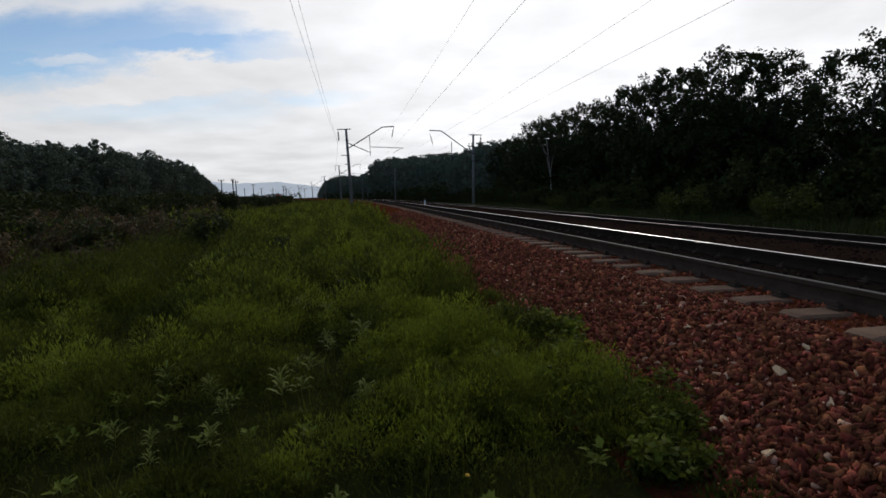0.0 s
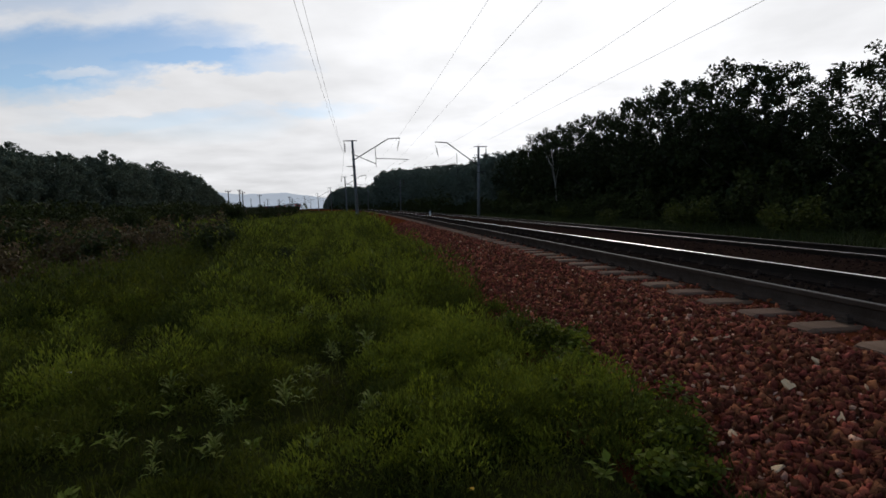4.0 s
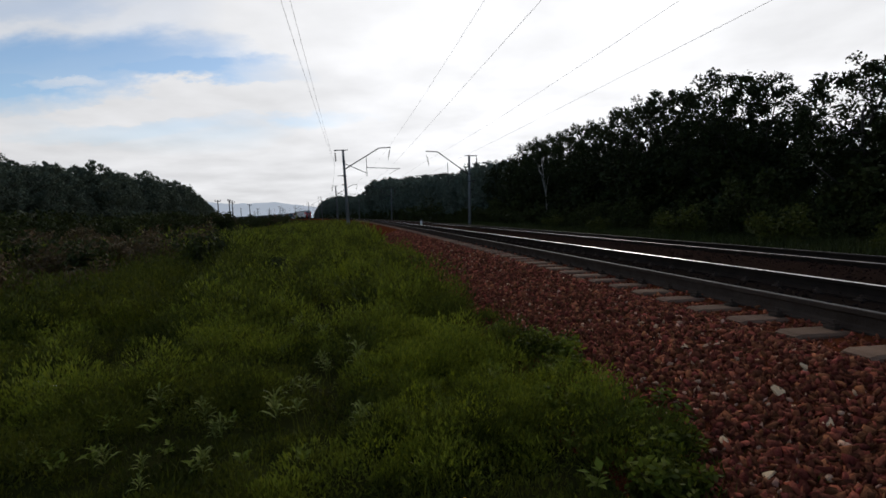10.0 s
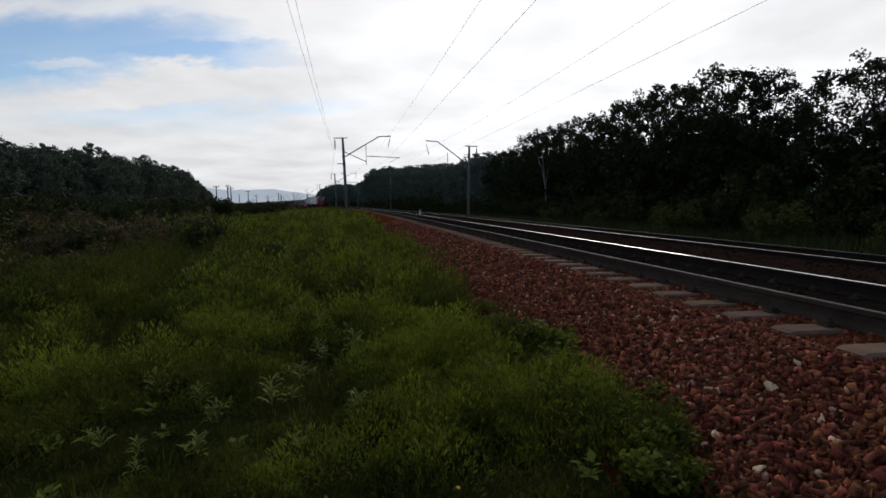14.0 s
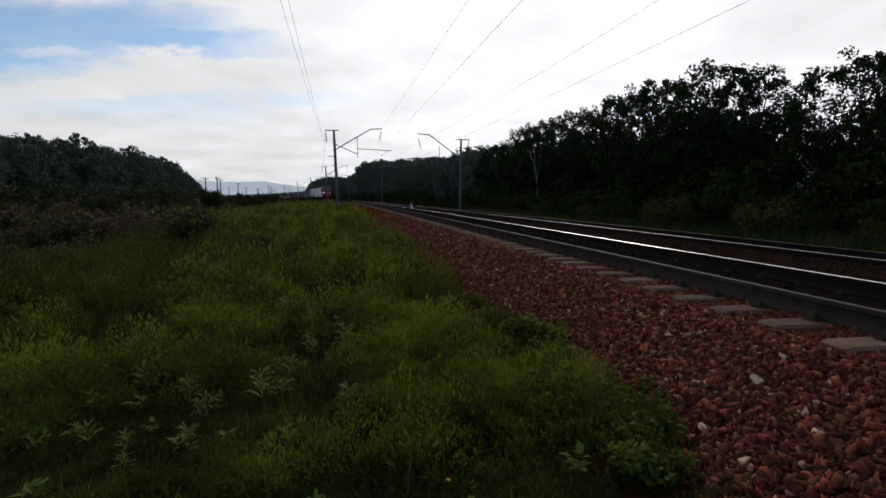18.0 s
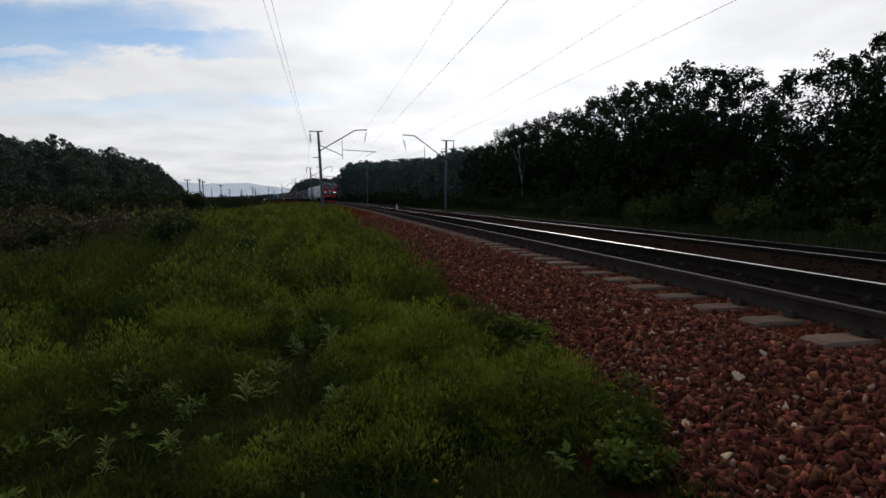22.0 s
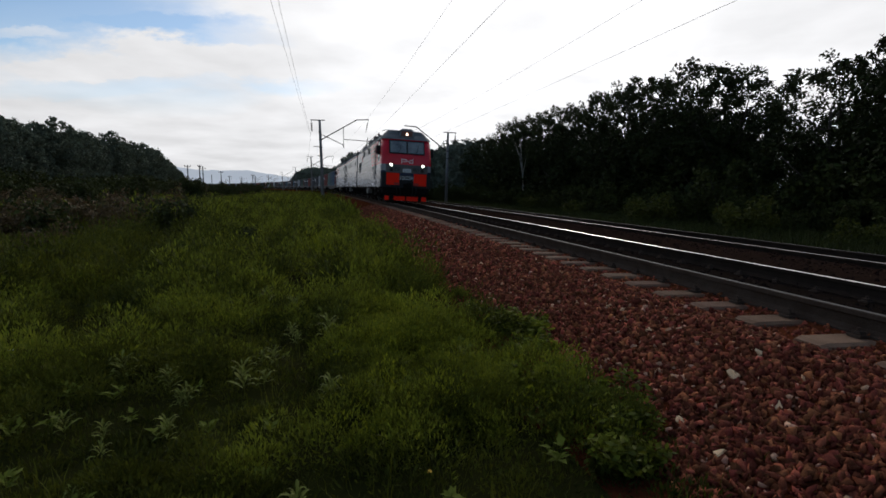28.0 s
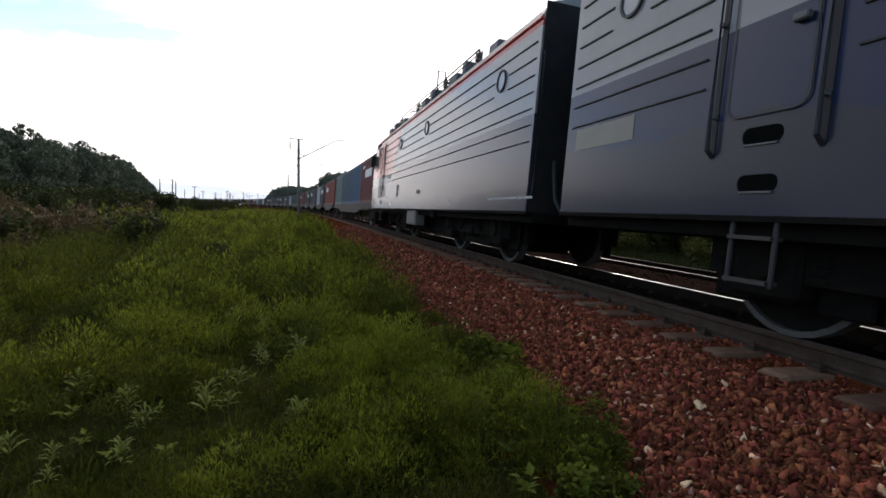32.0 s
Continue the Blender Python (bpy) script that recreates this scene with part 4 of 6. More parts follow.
def cab(sec, k, mat, lit):
    """The driving cab with its face, at the front (k = 1) or rear (k = -1) end."""
    turn = Matrix.Rotation(0 if k == 1 else math.pi, 4, "Z")

    def put(name, bm, m, parent=None, label="", smooth=False):
        bmesh.ops.transform(bm, matrix=turn @ Matrix.Translation((0, CAB_OUT, 0)), verts=bm.verts)
        return part(name, bm, m, parent or sec, label, smooth)

    rings = []
    for z, w, r in ((0.93, 1.55, 0.22), (1.4, 1.55, 0.24), (2.0, 1.55, 0.26), (2.31, 1.55, 0.28), (2.6, 1.55, 0.30), (3.2, 1.54, 0.36), (3.86, 1.50, 0.42)):
        rings.append(ring_plan(z, w, face_y(z), r))
    cabin = put("cab_shell", loft(bmesh.new(), rings), mat, None, "red and grey painted driving cab", True)
    cap = [ring_plan(3.84, 1.54, face_y(3.84) + 0.04, 0.42), ring_plan(3.93, 1.53, face_y(3.93) + 0.05, 0.42), ring_plan(4.14, 1.34, face_y(4.08) - 0.02, 0.36), ring_plan(4.40, 1.12, face_y(4.17), 0.36), ring_plan(4.44, 1.04, 7.5, 0.36)]
    put("cab_roof", loft(bmesh.new(), cap), M["cab_roof"], None, "dark grey angular cab roof")
    # two windscreens in a black surround
    frame_ob = None
    for x0, x1 in ((-1.02, -0.05), (0.05, 1.02)):
        def q(x, z, lift):
            return (x, face_y(z) + 0.03 * (1 - abs(x) / 1.3) + lift, z)
        for nm, d, lift, m in (("windscreen_surround", 0.07, 0.035, M["black"]), ("windscreen", 0.0, 0.045, M["glass"])):
            bm = bmesh.new()
            pts = [(x0 - d, 3.03 - d), (x1 + d, 3.03 - d), (x1 + d, 3.71 + d), (x0 - d, 3.71 + d)]
            vs = [bm.verts.new(q(a, b, lift)) for a, b in pts]
            ws = [bm.verts.new(q(a, b, lift - 0.04)) for a, b in pts]
            bm.faces.new(vs)
            for i in range(4):
                bm.faces.new((ws[i], ws[(i + 1) % 4], vs[(i + 1) % 4], vs[i]))
            bmesh.ops.recalc_face_normals(bm, faces=bm.faces)
            put(nm, bm, m, cabin)
        xm = (x0 + x1) / 2
        put("wiper", tubed([q(xm + 0.1, 2.90, 0.09), q(xm - 0.12, 3.22, 0.08), q(xm - 0.15, 3.5, 0.08)], 0.014, 5), M["black"], cabin)
    # grey band with slots and lamps below the red, black middle, bright panels
    yb = face_y(2.05) + 0.03
    fr = put("front_band", boxed(-1.28, 1.28, yb - 0.04, yb + 0.012, 1.83, 2.31, 0.006), M["band_grey"], cabin)
    for x in (-0.97, 0.97):
        lampo = put("headlamp", disc(bmesh.new(), (x, yb + 0.01, 2.28), (0, 1, 0), 0.125, 0.10, 22), M["iron"], cabin)
        put("headlamp_lens", disc(bmesh.new(), (x, yb + 0.064, 2.28), (0, 1, 0), 0.072, 0.02, 22), M["lamp"] if lit else M["glass_grey"], lampo)
        put("marker_lamp", disc(bmesh.new(), (x * 0.97, yb + 0.02, 1.98), (0, 1, 0), 0.10, 0.05, 18), M["black"], cabin)
        put("air_slot", boxed(x * 0.58 - 0.19, x * 0.58 + 0.19, yb, yb + 0.05, 1.93, 2.13, 0.01), M["black"], cabin)
        for i in range(3):
            put("slot_fin", boxed(x * 0.58 - 0.18, x * 0.58 + 0.18, yb + 0.05, yb + 0.062, 1.955 + 0.06 * i, 1.975 + 0.06 * i), M["roof_grey"], cabin)
    yk = face_y(1.3) + 0.03
    put("lower_front", boxed(-1.5, 1.5, yk - 0.1, yk, 0.93, 1.83, 0.02), M["black"], cabin)
    for sx in (-1, 1):
        bm = bmesh.new()
        a, b = 0.44 * sx, 1.23 * sx
        box(bm, min(a, b), max(a, b), yk, yk + 0.035, 1.08, 1.80, 0.01)
        pan = put("warning_panel", bm, M["signal_red"], cabin, "bright red reflective warning panel")
        put("panel_notch", boxed(min(a, a + 0.3 * sx), max(a, a + 0.3 * sx), yk + 0.036, yk + 0.05, 1.08, 1.24), M["dark_red"], pan)
    put("coupler_recess", boxed(-0.45, 0.45, yk, yk + 0.01, 0.95, 1.76), M["black"], cabin)
    cp = put("coupler", boxed(-0.14, 0.14, yk - 0.1, yk + 0.36, 0.95, 1.16, 0.03), M["bogie"], None, "dark cast steel automatic coupler")
    put("coupler_jaw", boxed(-0.24, 0.05, yk + 0.30, yk + 0.52, 0.88, 1.24, 0.04), M["bogie"], cp)
    put("coupler_knuckle", boxed(0.10, 0.25, yk + 0.28, yk + 0.44, 0.92, 1.20, 0.04), M["bogie"], cp)
    for x in (-0.62, -0.40, 0.40, 0.62):
        put("brake_hose", tubed([(x, yk, 0.98), (x * 0.98, yk + 0.16, 0.80), (x * 0.9, yk + 0.14, 0.55), (x * 0.85, yk + 0.02, 0.42)], 0.028, 6), M["black"], cp)
    # frame front and rail guard with red corners
    put("buffer_beam", boxed(-1.42, 1.42, 7.7, yk - 0.04, 0.55, 0.94, 0.03), M["bogie"])
    gd = put("rail_guard", boxed(-1.30, 1.30, yk - 0.22, yk - 0.10, 0.16, 0.56, 0.02), M["bogie"])
    for x0, x1 in ((-1.28, -0.98), (-0.78, -0.05), (0.03, 0.72), (1.02, 1.28)):
        put("red_guard_plate", boxed(x0, x1, yk - 0.10, yk - 0.08, 0.15, 0.42, 0.008), M["signal_red"], gd, "red painted rail guard plate")
    # searchlight hood on the roof
    hood = put("searchlight_hood", loft(bmesh.new(), [[(-0.46, 7.0, 4.0), (-0.46, 8.02, 4.0), (0.46, 8.02, 4.0), (0.46, 7.0, 4.0)], [(-0.42, 7.0, 4.40), (-0.42, 7.98, 4.40), (0.42, 7.98, 4.40), (0.42, 7.0, 4.40)], [(-0.26, 7.0, 4.51), (-0.28, 7.92, 4.51), (0.28, 7.92, 4.51), (0.26, 7.0, 4.51)]]), M["roof_grey"])
    put("searchlight_window", boxed(-0.34, 0.34, 7.98, 8.025, 4.06, 4.37, 0.01), M["searchlight_well"], hood)
    put("searchlight_lens", disc(bmesh.new(), (0, 8.035, 4.17), (0, 1, 0), 0.065, 0.03, 20), M["lamp_top"] if lit else M["glass_grey"], hood)
    # side windows and mirrors
    for sx in (-1, 1):
        x = 1.55 * sx
        w = put("cab_side_window", rounded_plate(bmesh.new(), x - 0.02 * sx, 7.15, 3.22, 0.78, 0.95, 0.08, sx, 0.03), M["glass"], cabin)
        put("window_edge", rounded_ring(bmesh.new(), x - 0.01 * sx, 7.15, 3.22, 0.86, 1.03, 0.10, 0.05, sx, 0.03), M["grey_box"], w)
        mi = put("mirror", boxed(min(x, x + 0.22 * sx), max(x, x + 0.22 * sx), 7.70, 7.78, 2.90, 3.42, 0.02), M["black"], cabin)
        put("mirror_arm", tubed([(x - 0.05 * sx, 7.75, 2.84), (x + 0.15 * sx, 7.74, 2.88)], 0.02, 5), M["iron"], mi)
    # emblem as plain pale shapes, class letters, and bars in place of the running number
    ye = face_y(2.55) + 0.035
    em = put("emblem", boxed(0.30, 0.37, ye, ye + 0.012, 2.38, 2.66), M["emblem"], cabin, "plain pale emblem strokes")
    for k_, (x0, x1, z0, z1) in enumerate(((0.02, 0.30, 2.60, 2.66), (0.02, 0.08, 2.49, 2.60), (0.08, 0.30, 2.47, 2.53), (-0.12, 0.0, 2.50, 2.56), (-0.38, -0.12, 2.40, 2.46), (-0.38, -0.32, 2.46, 2.68), (-0.32, -0.14, 2.56, 2.62), (-0.20, -0.14, 2.46, 2.56))):
        put("emblem_stroke", boxed(x0, x1, ye, ye + 0.010 + 0.001 * k_, z0, z1), M["emblem"], em)
    for x in (-0.20, -0.07, 0.06, 0.19):
        put("number_bar", boxed(x - 0.045, x + 0.045, yb + 0.012, yb + 0.02, 1.86, 2.08), M["white_mark"], fr)
    if lit:
        cu = bpy.data.curves.new("class_letters", "FONT")
        cu.body, cu.size, cu.align_x, cu.extrude = "3ЭС5К", 0.30, "CENTER", 0.004
        cu.materials.append(M["white_mark"])
        tx = new("class_letters", cu)
        tx.parent = cabin
        tx.matrix_basis = pose(0, yk + 0.02 + CAB_OUT, 1.42, 90, 0, 180)


M["patch_paint"] = material("pale_patch_paint", (0.21, 0.20, 0.165), 0.5, 0, (0.17, 0.16, 0.13), 3, 0.4)
M["cab_roof"] = material("cab_roof_grey_paint", (0.15, 0.155, 0.155), 0.55, 0, (0.11, 0.112, 0.115), 2, 0.4, spec=0.25)
M["dim_mark"] = material("dim_grey_lettering", (0.16, 0.16, 0.165), 0.6, 0, (0.12, 0.12, 0.12), 30, 0.4)
M["pale_mark"] = material("faded_white_lettering", (0.42, 0.42, 0.42), 0.6, 0, (0.3, 0.3, 0.3), 30, 0.4)
M["band_grey"] = material("front_band_grey", (0.125, 0.118, 0.112), 0.5, 0, (0.10, 0.095, 0.09), 2, 0.4, spec=0.2)
# darker red for the panel's notch, its shade put into the colour
M["dark_red"] = material("shaded_red_step", (0.45, 0.02, 0.012), 0.6)
M["emblem"] = material("pale_red_emblem", (0.9, 0.55, 0.52), 0.5)
M["searchlight_well"] = material("searchlight_copper_well", (0.16, 0.06, 0.045), 0.35, 0.3)


def section(kind):
    """One unit of the locomotive. kind: 1 cab ahead, 0 no cab, -1 cab behind. Forward is +y; z = 0 is the top of the rails."""
    sec = empty("locomotive_unit", {1: "leading electric locomotive unit with a red cab and lit headlamps", 0: "middle electric locomotive unit with grey ribbed sides", -1: "rear electric locomotive unit with its red cab facing back"}[kind], "locomotive", "coupled locomotive units")
    mat = {1: M["livery_front"], 0: M["livery_mid"], -1: M["livery_rear"]}[kind]
    y0, y1 = -8.33, END
    if kind == 1:
        y1 = 6.2 + CAB_OUT
    if kind == -1:
        y0 = -6.2 - CAB_OUT
    shell = part("body_shell", prism(bmesh.new(), SIDE, y0, y1), mat, sec)
    part("roof_skin", prism(bmesh.new(), [(-1.53, 3.93), (-1.38, 4.135), (-0.9, 4.275), (0.9, 4.275), (1.38, 4.135), (1.53, 3.93)], y0 + 0.02, y1 - 0.02), M["roof_grey"], sec)
    for sx in (-1, 1):
        part("cornice", tubed([(1.555 * sx, y0, 3.86), (1.555 * sx, y1, 3.86)], 0.028, 6), M["roof_grey"] if kind == 1 else M["red_paint"], shell)
        part("sill", boxed(1.50 * sx - 0.06, 1.50 * sx + 0.06, y0, y1, 0.90, 0.945), M["bogie"], shell)
    wheels = []
    bogie(sec, -4.0, wheels)
    bogie(sec, 4.55, wheels)
    # ribs, with the runs broken at doors, vents and portholes
    ends = [(y0 + 0.12, y1 - 0.12)]
    if kind == 0:
        doors = [-5.40]
    elif kind == 1:
        doors = [6.28]
    else:
        doors = [-6.28]

    def runs(cuts):
        out, a = [], ends[0][0]
        for c0, c1 in sorted(cuts):
            if c0 > a:
                out.append((a, c0))
            a = max(a, c1)
        if a < ends[0][1]:
            out.append((a, ends[0][1]))
        return [(p, q) for p, q in out if q - p > 0.15]

    dcut = [(d - 0.62, d + 0.62) for d in doors if abs(d) < 6]
    ports = {1: [], 0: [6.6, 1.3, -1.5, -7.2], -1: [6.65, 1.2, -2.6]}[kind]
    vents = {1: [(-6.15, -4.68, 2.2, 3.0), (-2.5, -1.25, 3.35, 3.74), (1.3, 2.4, 3.35, 3.74)], 0: [], -1: []}[kind]
    rows = []
    for i in range(7):
        z = 2.020 + 0.252 * i
        cuts = list(dcut)
        for a, b, c, d in vents:
            if c - 0.1 < z < d + 0.1:
                cuts.append((a - 0.08, b + 0.08))
        for p in ports:
            if abs(z - 3.25) < 0.26:
                cuts.append((p - 0.33, p + 0.33))
        rows.append(runs(cuts))
    side_ribs(sec, rows)
    for sx in (-1, 1):
        for p in ports:
            porthole(sec, p, 3.25, sx)
        for v in vents:
            louvre_window(sec, *v, sx)
        for d in doors:
            crew_door(sec, d, kind, sx, mat)
        x = 1.55 * sx
        # oval grab recess, tail hatch, plates and bars of small writing
        for y in {1: (4.55,), 0: (-3.75,), -1: (-4.6,)}[kind]:
            part("grab_recess", rounded_ring(bmesh.new(), x, y, 2.20, 0.50, 0.17, 0.08, 0.03, sx, 0.02), M["groove"], sec)
        for y, z in {1: ((2.72, 1.47),), 0: (), -1: ((0.7, 1.45),)}[kind]:
            part("side_hatch", rounded_plate(bmesh.new(), x, y, z, 0.34, 0.12, 0.04, sx, 0.02), M["roof_grey"], sec)
        for y in {1: (0.15,), 0: (0.6,), -1: (-2.6,)}[kind]:
            pl = part("maker_plate", boxed(x, x + 0.015 * sx, y - 0.16, y + 0.16, 1.60, 1.80), M["grey_box"], sec)
            part("bordered_label", boxed(x, x + 0.012 * sx, y - 0.13, y + 0.13, 1.37, 1.57), M["pale_mark"], sec, "small pale bordered label")
            part("label_bar", boxed(x + 0.012 * sx, x + 0.015 * sx, y - 0.09, y + 0.09, 1.40, 1.54), M["groove"], sec)
        for y, l in {1: ((-6.3, 0.0), (3.3, 0.0)), 0: ((6.76, 1.27), (0.65, 0.48)), -1: ((7.4, 0.9),)}[kind]:
            q0 = y - l
            while l and q0 < y + l - 0.05:
                w = 0.06 + 0.28 * random.random()
                part("writing_bar", boxed(x, x + 0.006 * sx, q0, min(q0 + w, y + l), 1.135, 1.175), M["pale_mark"], sec)
                q0 += w + 0.04
        for y in (5.0 if kind == 1 else 3.95, -3.9):
            part("lifting_mark", boxed(x, x + 0.006 * sx, y - 0.03, y + 0.03, 1.05, 1.17), M["white_mark"], sec)
        # underfloor equipment
        ub = 0.48 if kind == 1 else -0.85
        bx = part("underfloor_box", boxed(min(1.2 * sx, 1.5 * sx), max(1.2 * sx, 1.5 * sx), ub, ub + 1.3, 0.46, 0.92, 0.02), M["grey_box"], sec)
        part("box_lid", boxed(min(1.5 * sx, 1.515 * sx), max(1.5 * sx, 1.515 * sx), ub + 0.1, ub + 1.2, 0.52, 0.86), M["grey_box"], bx)
        part("air_reservoir", tubed([(1.0 * sx, -1.9, 0.66), (1.0 * sx, -0.2, 0.66)], 0.20, 14), M["bogie"], sec)
        part("underfloor_pipe", tubed([(1.35 * sx, -7.9, 0.86), (1.35 * sx, 7.9, 0.86)], 0.03, 6), M["iron"], sec)
        part("junction_box", boxed(min(1.3 * sx, 1.5 * sx), max(1.3 * sx, 1.5 * sx), 2.2, 2.5, 0.72, 0.92, 0.015), M["grey_box"] if kind == 1 else M["bogie"], sec)
    part("underframe", boxed(-1.42, 1.42, y0 if kind != -1 else -9.2, y1 if kind != 1 else 9.2, 0.78, 0.95), M["bogie"], sec)
    part("transformer_tank", boxed(-0.9, 0.9, -1.8, 2.3, 0.30, 0.8, 0.05), M["bogie"], sec)
    roof_gear(sec, kind)
    # black plates added over the coupled ends, for the shade in the gap
    for k in (-1, 1):
        if k != kind:
            e0 = END if k > 0 else -8.33
            part("end_shade_plate", boxed(-1.52, 1.52, min(e0, e0 + 0.02 * k), max(e0, e0 + 0.02 * k), 0.95, 4.1), M["black"], sec)
    if kind == 0:
        for sx in (-1, 1):
            x = 1.55 * sx
            part("pale_panel", boxed(x, x + 0.004 * sx, -8.1, -6.95, 1.72, 1.98), M["patch_paint"], sec, "pale yellowish patch")
    if kind == 1:
        for sx in (-1, 1):
            x = 1.55 * sx
            for y0_, y1_, z0_, z1_ in ((-4.1, -3.98, 2.98, 3.5), (-3.98, -3.7, 3.38, 3.5), (-3.8, -3.7, 3.18, 3.38), (-3.55, -3.40, 2.98, 3.5), (-3.40, -3.15, 3.18, 3.28), (-3.0, -2.88, 2.98, 3.5), (-2.88, -2.6, 2.98, 3.1)):
                part("emblem_stroke", boxed(x, x + 0.006 * sx, y0_, y1_, z0_, z1_), M["red_paint"], sec, "plain red emblem stroke")
        # bars in place of the running number on the cab's side
        for sx in (-1, 1):
            x = 1.55 * sx
            for i in range(4):
                part("number_bar", boxed(x, x + 0.008 * sx, 8.30 - 0.15 * i, 8.38 - 0.15 * i, 2.52, 2.72), M["white_mark"], sec)
                part("number_bar", boxed(x, x + 0.008 * sx, 6.80 + 0.21 * i, 6.87 + 0.21 * i, 1.12, 1.31), M["dim_mark"], sec)
                part("number_bar", boxed(x, x + 0.008 * sx, 6.90 + 0.21 * i, 6.97 + 0.21 * i, 1.12, 1.31), M["dim_mark"], sec)
    if kind:
        cab(sec, kind, mat, kind == 1)
    # folding gangway at the coupled ends
    for k in ([-1] if kind == 1 else [1] if kind == -1 else [-1, 1]):
        e0 = END if k > 0 else -8.33
        g = part("gangway", boxed(-0.55, 0.55, min(e0, 8.74 * k), max(e0, 8.74 * k), 1.35, 3.55, 0.05), M["black"], sec)
        for i in range(4):
            part("gangway_fold", ring(bmesh.new(), (0, e0 + (0.08 + 0.1 * i) * k, 2.45), (0, 1, 0), 0.60, 0.66, 0.04, 4), M["black"], g)
        part("end_coupler", boxed(-0.15, 0.15, min(e0 - 0.1 * k, 8.74 * k), max(e0 - 0.1 * k, 8.74 * k), 0.92, 1.18, 0.03), M["bogie"], sec)
        for sx in (-1, 1):
            part("corner_handrail", tubed([(1.50 * sx, e0 + 0.03 * k, 1.2), (1.50 * sx, e0 + 0.07 * k, 1.25), (1.50 * sx, e0 + 0.07 * k, 3.3), (1.50 * sx, e0 + 0.03 * k, 3.35)], 0.018, 6), M["handrail"], sec)
            part("cable_hose", tubed([(1.15 * sx, e0, 1.75), (1.18 * sx, e0 + 0.22 * k, 1.15), (1.15 * sx, e0 + 0.36 * k, 0.98), (1.1 * sx, 8.74 * k, 1.15)], 0.035, 6), M["iron"], sec)
            part("end_valve", boxed(0.8 * sx - 0.05, 0.8 * sx + 0.05, min(e0, e0 + 0.17 * k), max(e0, e0 + 0.17 * k), 1.75, 1.85), M["grey_box"], sec)
    return sec, wheels


# ---------------- wagons and containers ----------------
def paint(name, col):
    col = tuple(c * 0.72 + 0.008 for c in col)
    return material(name, col, 0.6, 0, tuple(c * 0.7 for c in col), 0.8, 0.5, 0.15, 12, spec=0.25)


BOX_PAINT = {"maroon": paint("maroon_container_paint", (0.20, 0.035, 0.035)), "blue": paint("blue_container_paint", (0.045, 0.12, 0.22)),
             "steel_blue": paint("steel_blue_container_paint", (0.07, 0.14, 0.19)), "teal": paint("grey_green_container_paint", (0.17, 0.25, 0.22)),
             "red": paint("red_container_paint", (0.33, 0.055, 0.04)), "grey": paint("dark_grey_container_paint", (0.085, 0.085, 0.09)),
             "white": paint("white_container_paint", (0.55, 0.56, 0.56)), "brown": paint("brown_container_paint", (0.13, 0.07, 0.05)),
             "green": paint("green_container_paint", (0.06, 0.12, 0.08))}


def container_mesh_parts(length, mat, colour, marked):
    """A ribbed steel container, base at z = 0."""
    c = empty("freight_container", "%s ribbed steel freight container on a flat wagon" % colour.replace("_", " "), "container", "freight containers")
    L, W, Hh = length / 2, 1.219, 2.59
    n = int(length / 0.28)
    for sx in (-1, 1):
        bm = bmesh.new()
        prev = None
        for i in range(n):
            ya = -L + 0.16 + (length - 0.32) * i / n
            w = (length - 0.32) / n
            for dy, dx in ([(0, 0)] if i == 0 else []) + [(0.25 * w, -0.036), (0.5 * w, -0.036), (0.75 * w, 0), (w, 0)]:
                a = bm.verts.new((sx * (W - 0.01 + dx), ya + dy, 0.16))
                b = bm.verts.new((sx * (W - 0.01 + dx), ya + dy, Hh - 0.12))
                if prev:
                    bm.faces.new((prev[0], a, b, prev[1]))
                prev = (a, b)
        part("side_panel", bm, mat, c)
    part("roof_panel", boxed(-W + 0.03, W - 0.03, -L + 0.03, L - 0.03, Hh - 0.05, Hh - 0.01), mat, c)
    part("floor_panel", boxed(-W + 0.03, W - 0.03, -L + 0.03, L - 0.03, 0.02, 0.14), mat, c)
    for sy in (-1, 1):
        part("end_panel", boxed(-W + 0.05, W - 0.05, sy * (L - 0.06) - 0.02, sy * (L - 0.06) + 0.02, 0.14, Hh - 0.05), mat, c)
        for sx in (-1, 1):
            part("corner_post", boxed(sx * W - 0.08, sx * W + 0.004, sy * L - 0.08, sy * L + 0.08, 0, Hh) if sx > 0 else boxed(-W - 0.004, -W + 0.08, sy * L - 0.08, sy * L + 0.08, 0, Hh), mat, c)
    for sx in (-1, 1):
        part("top_rail", boxed(sx * W - 0.04, sx * W + 0.006, -L, L, Hh - 0.12, Hh), mat, c)
        part("bottom_rail", boxed(sx * W - 0.04, sx * W + 0.006, -L, L, 0, 0.16), mat, c)
        if marked:
            part("writing_bar", boxed(min(sx * W, sx * (W + 0.008)), max(sx * W, sx * (W + 0.008)), -L * 0.35, L * 0.5, 1.5, 1.95), M["white_mark"], c)
            part("writing_bar", boxed(min(sx * W, sx * (W + 0.008)), max(sx * W, sx * (W + 0.008)), -L * 0.75, -L * 0.45, 2.1, 2.25), M["white_mark"], c)
    return c


